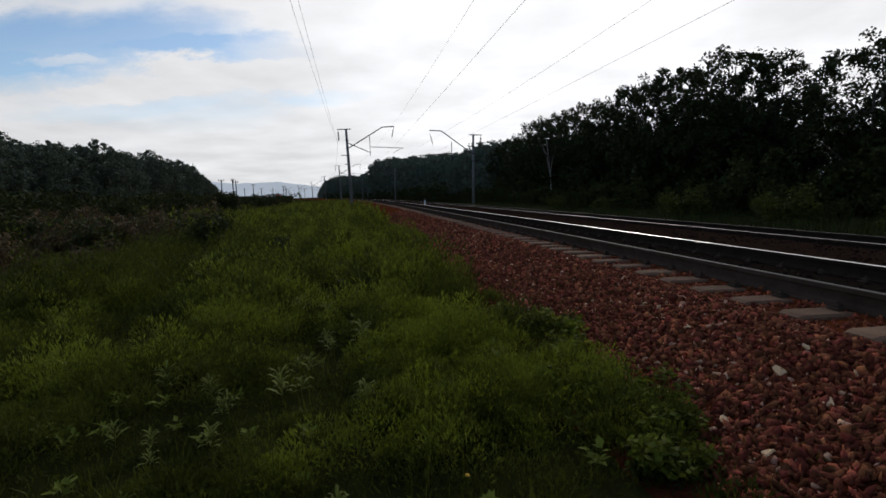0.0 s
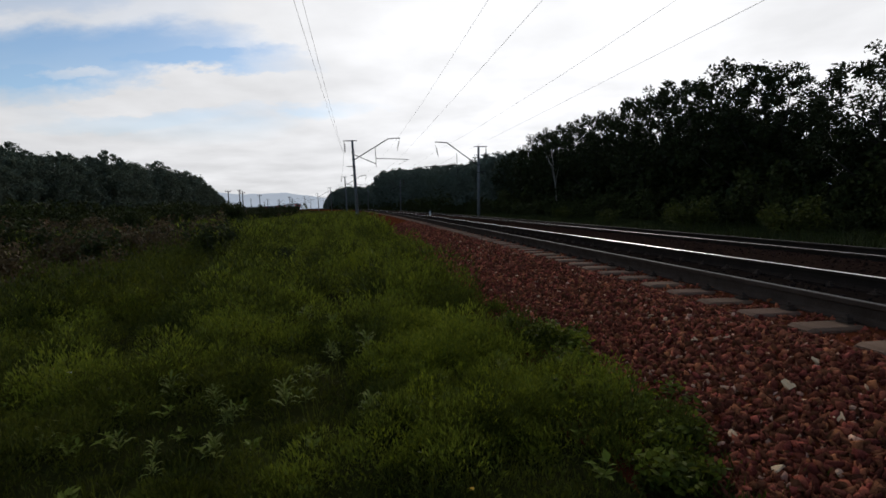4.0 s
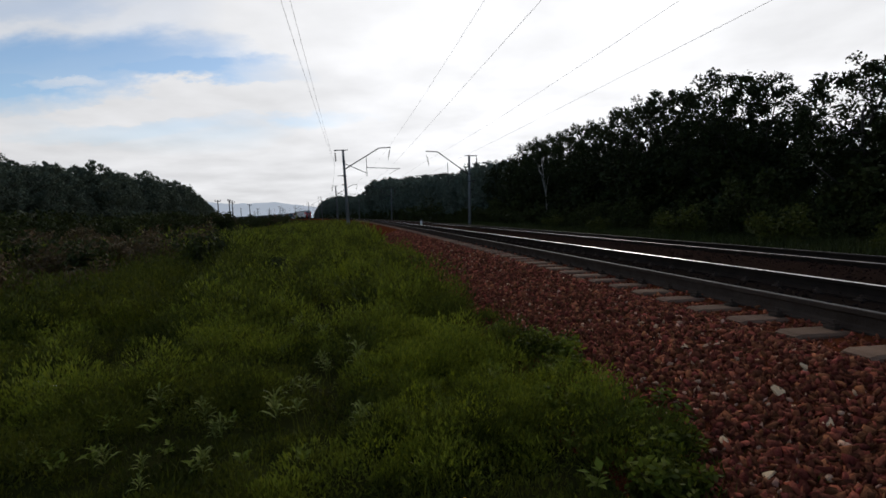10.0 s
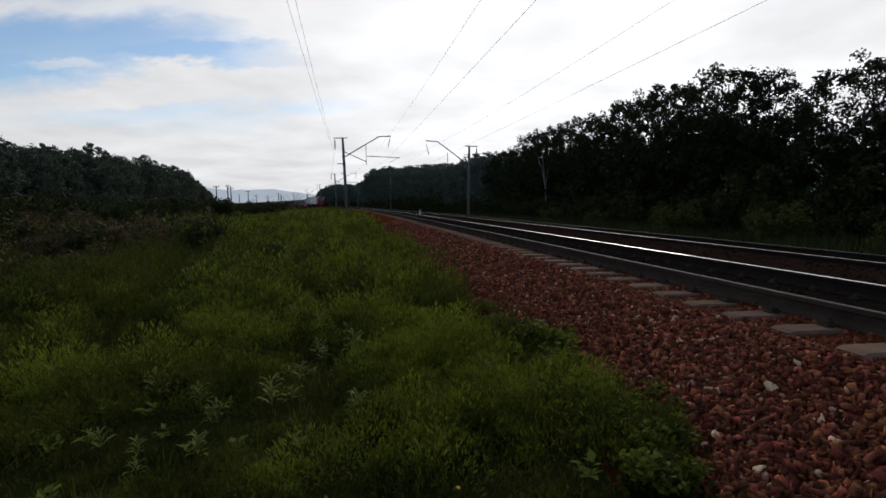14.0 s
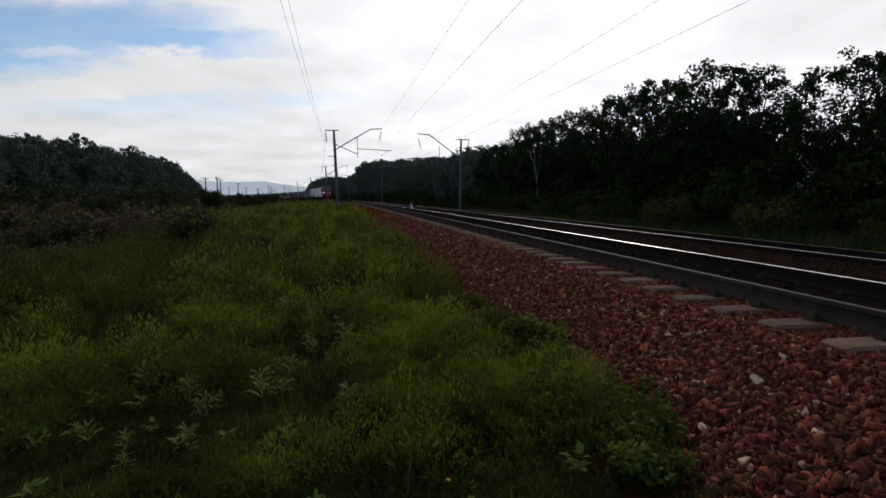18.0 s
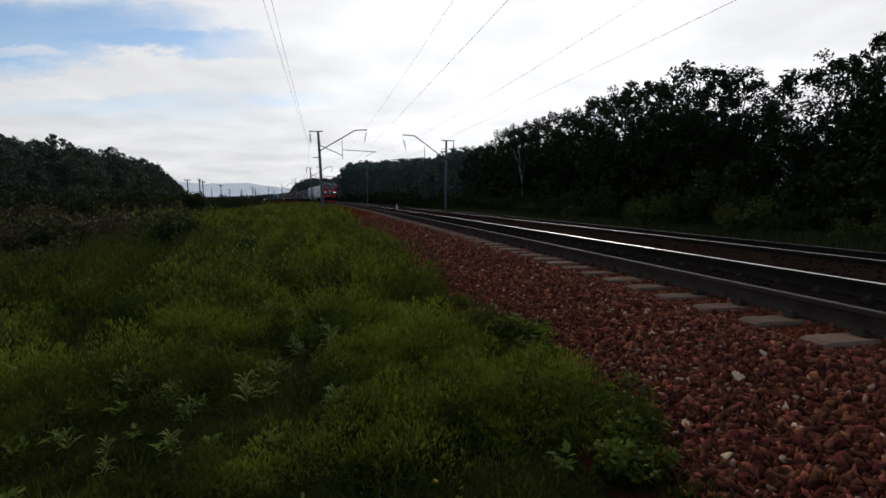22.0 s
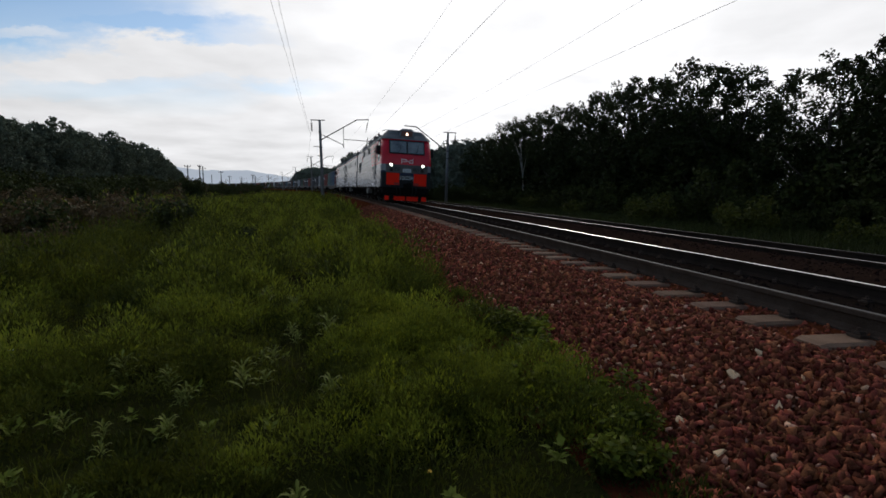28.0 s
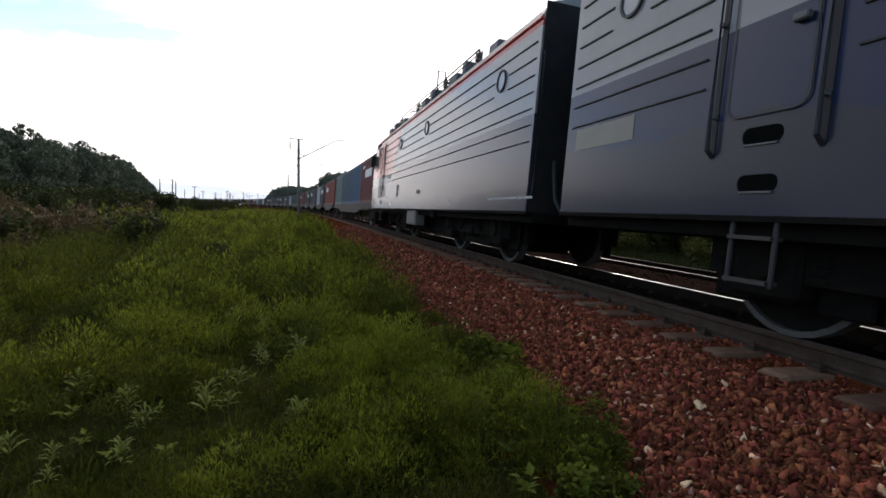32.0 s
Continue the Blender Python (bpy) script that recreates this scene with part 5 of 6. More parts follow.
def flat_wagon(length):
    w = empty("flat_wagon", "rusty brown container flat wagon on two bogies", "wagon", "flat wagons of the train")
    L = length / 2 - 0.6
    part("deck", boxed(-1.35, 1.35, -L, L, 1.12, 1.24), M["wagon_steel"], w)
    for sx in (-1, 1):
        bm = bmesh.new()
        x = 1.32 * sx
        v = [bm.verts.new((x, y, z)) for y, z in ((-L, 1.15), (-L, 0.92), (-L * 0.6, 0.85), (-L * 0.42, 0.62), (L * 0.42, 0.62), (L * 0.6, 0.85), (L, 0.92), (L, 1.15))]
        f = bm.faces.new(v)
        r = bmesh.ops.extrude_face_region(bm, geom=[f])
        bmesh.ops.translate(bm, verts=[e for e in r["geom"] if isinstance(e, bmesh.types.BMVert)], vec=(-0.08 * sx, 0, 0))
        bmesh.ops.recalc_face_normals(bm, faces=bm.faces)
        part("side_sill", bm, M["wagon_steel"], w)
    for sy in (-1, 1):
        yb = sy * (length / 2 - 2.6)
        b = part("bogie", boxed(-1.0, 1.0, yb - 0.25, yb + 0.25, 0.55, 0.95, 0.03), M["bogie"], w)
        for sx in (-1, 1):
            bm = bmesh.new()
            x = 1.0 * sx
            v = [bm.verts.new((x, yb + y, z)) for y, z in ((-1.25, 0.60), (-1.2, 0.40), (-0.7, 0.42), (-0.35, 0.22), (0.35, 0.22), (0.7, 0.42), (1.2, 0.40), (1.25, 0.60), (0.4, 0.82), (-0.4, 0.82))]
            f = bm.faces.new(v)
            r = bmesh.ops.extrude_face_region(bm, geom=[f])
            bmesh.ops.translate(bm, verts=[e for e in r["geom"] if isinstance(e, bmesh.types.BMVert)], vec=(-0.1 * sx, 0, 0))
            bmesh.ops.recalc_face_normals(bm, faces=bm.faces)
            part("side_frame", bm, M["bogie"], b)
        for dy in (-0.925, 0.925):
            bm = tubed([(-0.9, yb + dy, 0.475), (0.9, yb + dy, 0.475)], 0.08, 8)
            for x in (-0.8, 0.8):
                disc(bm, (x, yb + dy, 0.475), (1, 0, 0), 0.475, 0.13, 20)
            part("wheelset", bm, M["worn_steel"], w)
        part("coupler", boxed(-0.14, 0.14, min(sy * L, sy * length / 2), max(sy * L, sy * length / 2), 0.92, 1.18, 0.03), M["bogie"], w)
        part("end_beam", boxed(-1.4, 1.4, sy * L - 0.06, sy * L + 0.06, 0.85, 1.2), M["wagon_steel"], w)
    return w


def train_pose(s):
    """Pose of a vehicle whose middle is s metres along the line, heading back along it."""
    m = frame_on_bed(s, GAUGE_C)
    e, f, u = m.col[0].to_3d(), m.col[1].to_3d(), m.col[2].to_3d()
    p = m.translation
    return Matrix(((-e.x, -f.x, u.x, p.x), (-e.y, -f.y, u.y, p.y), (-e.z, -f.z, u.z, p.z), (0, 0, 0, 1)))


UNITS = [section(1), section(0), section(-1)]
TRAIN = []                           # thing, metres behind the leading face, height of its base
for i, (sec, wh) in enumerate(UNITS):
    TRAIN.append((sec, FACE + 17.5 * i, 0.0))
LOADS = [(25.6, ["maroon", "blue", "steel_blue", "teal"]), (14.6, ["red", "red"]), (14.6, ["grey", "white"]), (14.6, ["grey", "grey"]), (14.6, ["grey", "brown"]),
         (14.6, ["red", "grey"]), (25.6, ["grey", "brown", "green", "grey"]), (14.6, ["white", "grey"]), (14.6, ["grey", "steel_blue"]), (14.6, ["brown", "grey"])]
PROTO_W, PROTO_C = {}, {}
back = 2 * FACE + CAB_OUT - 0.3 + 17.5 * 2 + 0.9
for i in range(44):
    length, boxes = LOADS[i % len(LOADS)] if i < 10 else LOADS[1 + (i * 7) % 9]
    if length not in PROTO_W:
        w = PROTO_W[length] = flat_wagon(length)
    else:
        w = copy_thing(PROTO_W[length], Matrix())
    mid = back + length / 2
    TRAIN.append((w, mid, 0.0))
    span = 6.06
    for j, colour in enumerate(boxes):
        y = (j - (len(boxes) - 1) / 2) * (span + 0.09)
        marked = colour in ("maroon", "red", "grey") and (i + j) % 2 == 0
        key = (colour, marked)
        if key not in PROTO_C:
            c = PROTO_C[key] = container_mesh_parts(span, BOX_PAINT[colour], colour, marked)
        else:
            c = copy_thing(PROTO_C[key], Matrix())
        TRAIN.append((c, mid + y, 1.24))
    back += length


def front_at(t):
    """Where the leading unit's plain end would stand along the line."""
    return S29 + V * (29 - t) + float(np.interp(t, (0, 28, 29, 29.5, 30, 30.5, 31, 31.5, 32), (1.0, 1.1, 1.05, 0.64, 0.05, -0.25, -0.60, -0.20, 0.2)))


def motions():
    times = [2.0 * i for i in range(15)] + [29, 30, 31, 32]
    for ob, behind, z in TRAIN:
        near = ob.name.startswith("locomotive")
        ts = [1.0 * i for i in range(28)] + [28 + 0.5 * i for i in range(9)] if near else times
        walk(ob, [(t, train_pose(front_at(t) + behind) @ pose(0, 0, z)) for t in ts])
    # the driving wheels roll: one turn each 3.93 m
    for sec, wheels in UNITS:
        for w in wheels:
            y = w.matrix_basis.translation.y
            walk(w, [(k / 20, pose(0, y, 0.625, -math.degrees(V * k / 20 / 0.625))) for k in range(641)])


# ---------------- vegetation ----------------
def leaf_cloud(centres, count, size, spread, rng):
    """Leaf quads scattered in clumps; returns verts and faces."""
    centres = np.asarray(centres, float)
    idx = rng.integers(0, len(centres), count)
    rad = centres[idx, 3:4] if centres.shape[1] > 3 else spread
    d = rng.normal(size=(count, 3))
    d /= np.linalg.norm(d, axis=1)[:, None]
    p = centres[idx, :3] + d * rad * rng.random((count, 1)) ** 0.45
    a = rng.normal(size=(count, 3))
    a /= np.linalg.norm(a, axis=1)[:, None]
    b = np.cross(a, rng.normal(size=(count, 3)))
    b /= np.linalg.norm(b, axis=1)[:, None] + 1e-9
    s = size * (0.6 + 0.8 * rng.random((count, 1)))
    v = np.stack([p - a * s, p + b * s * 0.5, p + a * s, p - b * s * 0.5], 1).reshape(-1, 3)
    f = np.arange(count * 4).reshape(-1, 4)
    return v, f


def np_mesh(name, v, f, mat):
    me = bpy.data.meshes.new(name)
    me.vertices.add(len(v))
    me.vertices.foreach_set("co", np.asarray(v, np.float32).ravel())
    k = f.shape[1]
    me.loops.add(f.size)
    me.loops.foreach_set("vertex_index", f.astype(np.int32).ravel())
    me.polygons.add(len(f))
    me.polygons.foreach_set("loop_start", np.arange(0, f.size, k, dtype=np.int32))
    me.update(calc_edges=True)
    me.validate()
    me.materials.append(mat)
    return me


def limb_lines(rng, height, spread):
    """Trunk and limbs as lines of points with radii."""
    lines = [([(0, 0, -0.3), (0.1 * rng.normal(), 0.1 * rng.normal(), height * 0.3), (0.2 * rng.normal(), 0.2 * rng.normal(), height * 0.72)], 0.16, 0.05)]
    tips = []
    for i in range(11):
        z = height * (0.22 + 0.5 * i / 11)
        a = i * 2.4 + rng.normal() * 0.4
        r = spread * (0.75 + 0.35 * rng.random()) * (1.0 - 0.35 * i / 11)
        tip = (r * math.cos(a), r * math.sin(a), z + height * (0.10 + 0.18 * rng.random()))
        mid = (0.5 * r * math.cos(a + 0.2), 0.5 * r * math.sin(a + 0.2), z + height * 0.04)
        lines.append(([(0, 0, z), mid, tip], 0.06, 0.018))
        tips.append(tip)
    return lines, tips


def tree_proto(seed, height, spread, leaves, leaf_size, leaf_mat, label, inner=0, shade_leaves=600):
    rng = np.random.default_rng(seed)
    t = empty("tree", label, "tree", "trees beside the railway")
    lines, tips = limb_lines(rng, height, spread)
    part("trunk", tubed(lines[0][0], 0.17, 8, 0.05), M["bark"], t, smooth=True)
    bm = bmesh.new()
    for pts, r0, r1 in lines[1:]:
        tube(bm, pts, r0, 5, r1)
    part("branching", bm, M["bark"], t)
    # clumps of leaves over a rounded crown, dense low down and broken along the top
    centres = []
    n = 115
    for k in range(n):
        u = 1 - 1.25 * k / n
        a = k * 2.399963 + 0.5 * rng.normal()
        r = math.sqrt(max(0.0, 1 - u * u)) * spread * (0.72 + 0.36 * rng.random())
        z = height * (0.56 + 0.40 * u * (0.85 + 0.25 * rng.random()))
        centres.append((r * math.cos(a), r * math.sin(a), z, 0.18 + 0.26 * rng.random()))
    for x, y, z in tips:
        for _ in range(4):
            k = 0.35 + 0.7 * rng.random()
            centres.append((x * k + rng.normal() * 0.4, y * k + rng.normal() * 0.4, z * (0.8 + 0.25 * rng.random()), 0.35 + 0.4 * rng.random()))
    # the shaded inside and the low skirt are close and dark
    for _ in range(inner):
        a, r = rng.random() * 6.28, spread * 1.0 * rng.random() ** 0.6
        centres.append((r * math.cos(a), r * math.sin(a), height * (0.14 + 0.50 * rng.random()), 0.5 + 0.35 * rng.random()))
    v, f = leaf_cloud(centres, leaves, leaf_size, 0.5, rng)
    # large shaded leaves deep in the crown close it below its broken rim
    deep = []
    for _ in range(60):
        a, r = rng.random() * 6.28, spread * 0.82 * rng.random() ** 0.5
        deep.append((r * math.cos(a), r * math.sin(a), height * (0.10 + (0.52 - 0.16 * r / spread) * rng.random()), 0.6))
    v2, f2 = leaf_cloud(deep, shade_leaves, leaf_size * 2.0, 0.6, rng)
    v, f = np.concatenate([v, v2]), np.concatenate([f, f2 + len(v)])
    ob = new("crown", np_mesh("crown", v, f, leaf_mat))
    ob.parent = t
    return t


def bush_proto(seed, radius, height, leaves, size, mat, name, label, category, group):
    rng = np.random.default_rng(seed)
    t = empty(name, label, category, group)
    bm = bmesh.new()
    centres = []
    for i in range(9):
        a, r = rng.random() * 6.28, radius * rng.random() ** 0.6
        h = height * (0.45 + 0.55 * rng.random())
        tip = (r * math.cos(a), r * math.sin(a), h)
        tube(bm, [(0.15 * math.cos(a), 0.15 * math.sin(a), -0.15), (0.6 * tip[0], 0.6 * tip[1], h * 0.6), tip], 0.02, 4, 0.006)
        for k in (0.35, 0.6, 0.85, 1.0):
            centres.append((tip[0] * k + rng.normal() * 0.1, tip[1] * k + rng.normal() * 0.1, h * k, 0.18 + 0.22 * rng.random()))
    part("stem", bm, M["bark"], t)
    v, f = leaf_cloud(centres, leaves, size, 0.3, rng)
    v[:, 2] = np.maximum(v[:, 2], -0.1)
    ob = new("foliage", np_mesh("foliage", v, f, mat))
    ob.parent = t
    return t


def place(proto, used, s, off, z, turn, scale, tall=1.0):
    m = Matrix.Translation(spot(s, off, z)) @ Matrix.Rotation(turn, 4, "Z")
    if proto not in used:
        used.add(proto)
        ob = proto
        ob.matrix_basis = m
    else:
        ob = copy_thing(proto, m)
    ob.scale = (scale, scale, scale * tall)
    return ob


RNG = np.random.default_rng(11)
USED = set()
OAKS = [tree_proto(20 + i, 8.0, 2.7, 11000, 0.090, M["oak_leaf"], "leafy dark green oak tree at the edge of the wood", 60, 3200) for i in range(4)]
WOOD = [tree_proto(40 + i, 8.0, 2.7, 8000, 0.15, M["hazed_wood_leaf"], "dark green tree in the wood along the railway", 50, 1200) for i in range(3)]
GROVE = [tree_proto(60 + i, 9.0, 3.0, 6500, 0.15, M["hazed_grove_leaf"], "dense green tree in the grove across the field", 30, 900) for i in range(3)]
SHRUBS = [bush_proto(80 + i, 1.1, 1.7, 2600, 0.068, M["shrub_leaf"], "shrub", "dark green leafy shrub under the trees", "shrub", "shrubs at the wood's edge") for i in range(3)]
RUSTY = [bush_proto(90 + i, 0.9, 1.0, 1100, 0.07, M["rust_leaf"], "weed_bush", "low reddish brown weed bush in the hollow", "bush", "weed bushes in the field") for i in range(3)]
LIGHTB = bush_proto(99, 0.9, 1.3, 2600, 0.06, M["light_shrub"], "shrub", "light green leafy shrub beside the track", "shrub", "shrubs at the wood's edge")
GREENB = [bush_proto(95 + i, 0.9, 1.1, 1100, 0.08, M["shrub_leaf"], "weed_bush", "low dark green weed bush in the field", "bush", "weed bushes in the field") for i in range(2)]

# the wood along the far side of the line: heights follow the skyline
SKY_S = [-20, 0, 13, 16.5, 18.5, 20.5, 21.7, 23, 25.5, 28, 31.5, 33.5, 36, 39, 41, 44, 49, 58, 62, 71, 89, 110, 125, 140, 155, 170, 185, 199, 205, 230, 260, 290, 320, 345, 372]
SKY_H = [9.5, 9.5, 9.5, 8.6, 6.8, 6.5, 5.6, 7.0, 8.1, 8.7, 8.8, 8.0, 9.1, 8.8, 7.5, 8.3, 8.2, 8.5, 7.0, 7.8, 8.4, 8.8, 9.9, 10.9, 11.9, 12.7, 13.3, 13.4, 9.6, 9.8, 10.4, 12.0, 12.2, 9.6, 4.5]
EDGE = [(-12, 9.5), (-7, 9.5), (-2, 9.6), (3, 9.8), (7.5, 11), (10.0, 10.6), (13.6, 8.7), (18.3, 7.1), (24.4, 7.8), (27.8, 8.8), (31.4, 9.0), (35.8, 9.2), (40.2, 8.3), (44.4, 9.0), (48.8, 8.8), (53.2, 9.0), (57.6, 9.0), (62, 7.6), (66, 8.0)]
for s, top in EDGE:
    for row in range(2):
        k = (top * (1.0 if row == 0 else 0.76) + 1.4) / 0.97 / 8.0
        place(OAKS[int(RNG.integers(0, 4))], USED, s + (1.9 if row else 0) + 0.3 * RNG.normal(), 19.0 + 3.6 * row, -1.4, RNG.random() * 6.28, k * 0.98, 1.0)
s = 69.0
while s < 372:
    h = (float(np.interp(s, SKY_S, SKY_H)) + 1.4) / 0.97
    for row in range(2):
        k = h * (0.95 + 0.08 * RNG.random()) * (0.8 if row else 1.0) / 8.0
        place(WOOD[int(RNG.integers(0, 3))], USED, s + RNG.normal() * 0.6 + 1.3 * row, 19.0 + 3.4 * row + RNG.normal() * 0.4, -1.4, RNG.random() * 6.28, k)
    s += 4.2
FAR = []                              # shrubs too far off to tell apart: s, off, z, scale
s = -14.0
while s < 330:
    for row in range(2):
        k = 0.9 + 0.9 * RNG.random()
        at = (s + RNG.normal() * 0.4, 15.2 + 2.0 * row + RNG.normal() * 0.5)
        k *= (0.8 + 0.4 * row) * (1.0 if s < 95 else 1.6)
        if s < 80:
            place(SHRUBS[int(RNG.integers(0, 3))], USED, at[0], at[1], -1.35, RNG.random() * 6.28, k)
        else:
            FAR.append((at[0], at[1], -1.35, k))
    s += 1.7 if s < 95 else 3.6
for s, o, k in ((22.8, 12.6, 1.4), (16.6, 12.4, 1.35), (31, 13, 1.0), (24.5, 13.4, 1.0), (12.0, 12.4, 0.9), (40, 13.2, 1.1)):
    place(LIGHTB, USED, s, o, -1.2, RNG.random() * 6.28, k)

# a bare bleached tree among the leafy ones
dead = empty("dead_tree", "bare bleached dead tree at the wood's edge", "tree", m=Matrix.Translation(spot(47.6, 16.3, -1.3)))
part("trunk", tubed([(0, 0, -0.2), (0.05, 0.3, 2.2), (0.0, 0.55, 4.0)], 0.10, 7, 0.06), M["dead_wood"], dead)
for dx_, dy_, z0, z1 in ((-0.3, 3.2, 3.6, 7.1), (-0.1, 1.9, 3.7, 7.5), (0.0, 2.6, 4.0, 6.0), (0.1, -0.6, 3.4, 5.4), (-0.2, 3.9, 5.0, 6.6)):
    part("branch", tubed([(0, 0.5, z0), (dx_ * 0.4, 0.5 + (dy_ - 0.5) * 0.4, z0 + (z1 - z0) * 0.5), (dx_, dy_, z1)], 0.055, 5, 0.018), M["dead_wood"], dead)

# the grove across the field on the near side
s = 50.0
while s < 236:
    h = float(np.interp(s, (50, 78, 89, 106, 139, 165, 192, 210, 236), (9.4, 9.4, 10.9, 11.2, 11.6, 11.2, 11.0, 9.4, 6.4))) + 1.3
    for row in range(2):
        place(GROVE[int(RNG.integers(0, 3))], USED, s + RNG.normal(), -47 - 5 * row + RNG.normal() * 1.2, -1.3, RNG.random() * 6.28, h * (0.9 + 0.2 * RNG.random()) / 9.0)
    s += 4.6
s = 40.0
while s < 236:
    for row in range(2):
        FAR.append((s + RNG.normal(), -43.0 + 4 * row + RNG.normal(), -1.3, 1.7 + 0.9 * RNG.random()))
    s += 3.0
# shrubs in front of the grove and across the field to the horizon
for i in range(150):
    s = 22 + 150 * RNG.random() ** 1.2
    o = -16 - 26 * RNG.random()
    pr = (RUSTY + GREENB + SHRUBS)[int(RNG.integers(0, 8))]
    place(pr, USED, s, o, ground_height(s, o) - 0.05, RNG.random() * 6.28, 0.8 + 1.0 * RNG.random())
for i in range(90):
    s = 7 + 26 * RNG.random()
    o = -10.2 - 9 * RNG.random() - 0.05 * s
    pr = RUSTY[int(RNG.integers(0, 3))] if RNG.random() < 0.65 else GREENB[int(RNG.integers(0, 2))]
    place(pr, USED, s, o, ground_height(s, o) - 0.05, RNG.random() * 6.28, 0.7 + 0.7 * RNG.random())
for s, o, k in ((17.4, -8.95, 1.0), (30.0, -6.9, 0.6), (33, -7.6, 0.7), (13.9, -6.2, 0.45), (13.9, -2.2, 0.3), (24, -9.6, 0.8)):
    place(GREENB[1], USED, s, o, ground_height(s, o) - 0.05, RNG.random() * 6.28, k)
for i in range(110):
    s = 190 + 420 * RNG.random()
    o = -8 - 120 * RNG.random() ** 1.3
    FAR.append((s, o, -1.2, 1.4 + 1.5 * RNG.random()))


def far_shrubs():
    rng = np.random.default_rng(404)
    cs = []
    for s_, o_, z_, k in FAR:
        p = spot(s_, o_, z_)
        for _ in range(12):
            a, r = rng.random() * 6.28, 1.1 * k * rng.random() ** 0.6
            cs.append((p.x + r * math.cos(a), p.y + r * math.sin(a), p.z + k * 1.5 * rng.random() ** 0.8, 0.32 * k))
    v, f = leaf_cloud(cs, len(cs) * 26, 0.24, 0.3, rng)
    tagged(new("far_shrubs", np_mesh("far_shrubs", v, f, M["shrub_leaf"])), "distant dark green shrubs along the wood, the grove and the field", "shrubs", kind="stuff")


far_shrubs()


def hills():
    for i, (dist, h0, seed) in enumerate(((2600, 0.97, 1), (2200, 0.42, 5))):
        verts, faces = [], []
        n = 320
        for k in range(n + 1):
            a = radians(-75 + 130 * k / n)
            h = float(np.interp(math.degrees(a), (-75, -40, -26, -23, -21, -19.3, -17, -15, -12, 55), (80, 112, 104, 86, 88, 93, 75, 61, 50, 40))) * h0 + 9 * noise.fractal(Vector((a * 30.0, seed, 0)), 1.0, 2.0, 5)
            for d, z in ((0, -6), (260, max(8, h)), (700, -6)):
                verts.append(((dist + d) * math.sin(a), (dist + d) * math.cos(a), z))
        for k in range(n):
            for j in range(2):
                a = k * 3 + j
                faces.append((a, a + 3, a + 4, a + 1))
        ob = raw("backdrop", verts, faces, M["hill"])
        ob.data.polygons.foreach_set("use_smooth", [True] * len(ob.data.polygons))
        tagged(ob, "low hills on the horizon, coloured pale blue for haze", "hills", kind="structure")


def far_pole(bearing, dist, top, arms):
    """A pole of another line across the far field."""
    a = radians(bearing)
    pole = empty("far_pole", "thin dark pole standing in the far field", "post", "poles across the far field", m=Matrix.Translation((dist * math.sin(a), dist * math.cos(a), -1.2)) @ Matrix.Rotation(-a, 4, "Z"))
    part("shaft", tubed([(0, 0, -0.5), (0, 0, (top + 1.2) * 0.5), (0, 0, top + 1.2)], 0.24, 7, 0.17), M["iron"], pole)
    for drop, w in arms:
        part("cross_arm", boxed(-w, w, -0.06, 0.06, top + 1.2 - drop - 0.09, top + 1.2 - drop + 0.09), M["iron"], pole)
        for x in (-w, w):
            part("pole_insulator", tubed([(x, 0, top + 1.2 - drop), (x, 0, top + 1.75 - drop)], 0.10, 6), M["insulator"], pole)


for bearing, dist, top, arms in ((-24.5, 199, 8.3, ((0.5, 0.9),)), (-23.4, 193, 8.3, ((0.6, 0.5),)), (-23.1, 204, 8.2, ((0.9, 0.8),)), (-21.4, 262, 8.3, ((0.6, 0.9),)), (-22.3, 330, 8.0, ()), (-20.6, 340, 7.6, ((0.6, 0.9),)), (-19.4, 330, 7.2, ()), (-18.3, 322, 8.2, ((0.5, 0.9),)), (-18.0, 360, 8.2, ())):
    far_pole(bearing, dist, top, arms)
hills()


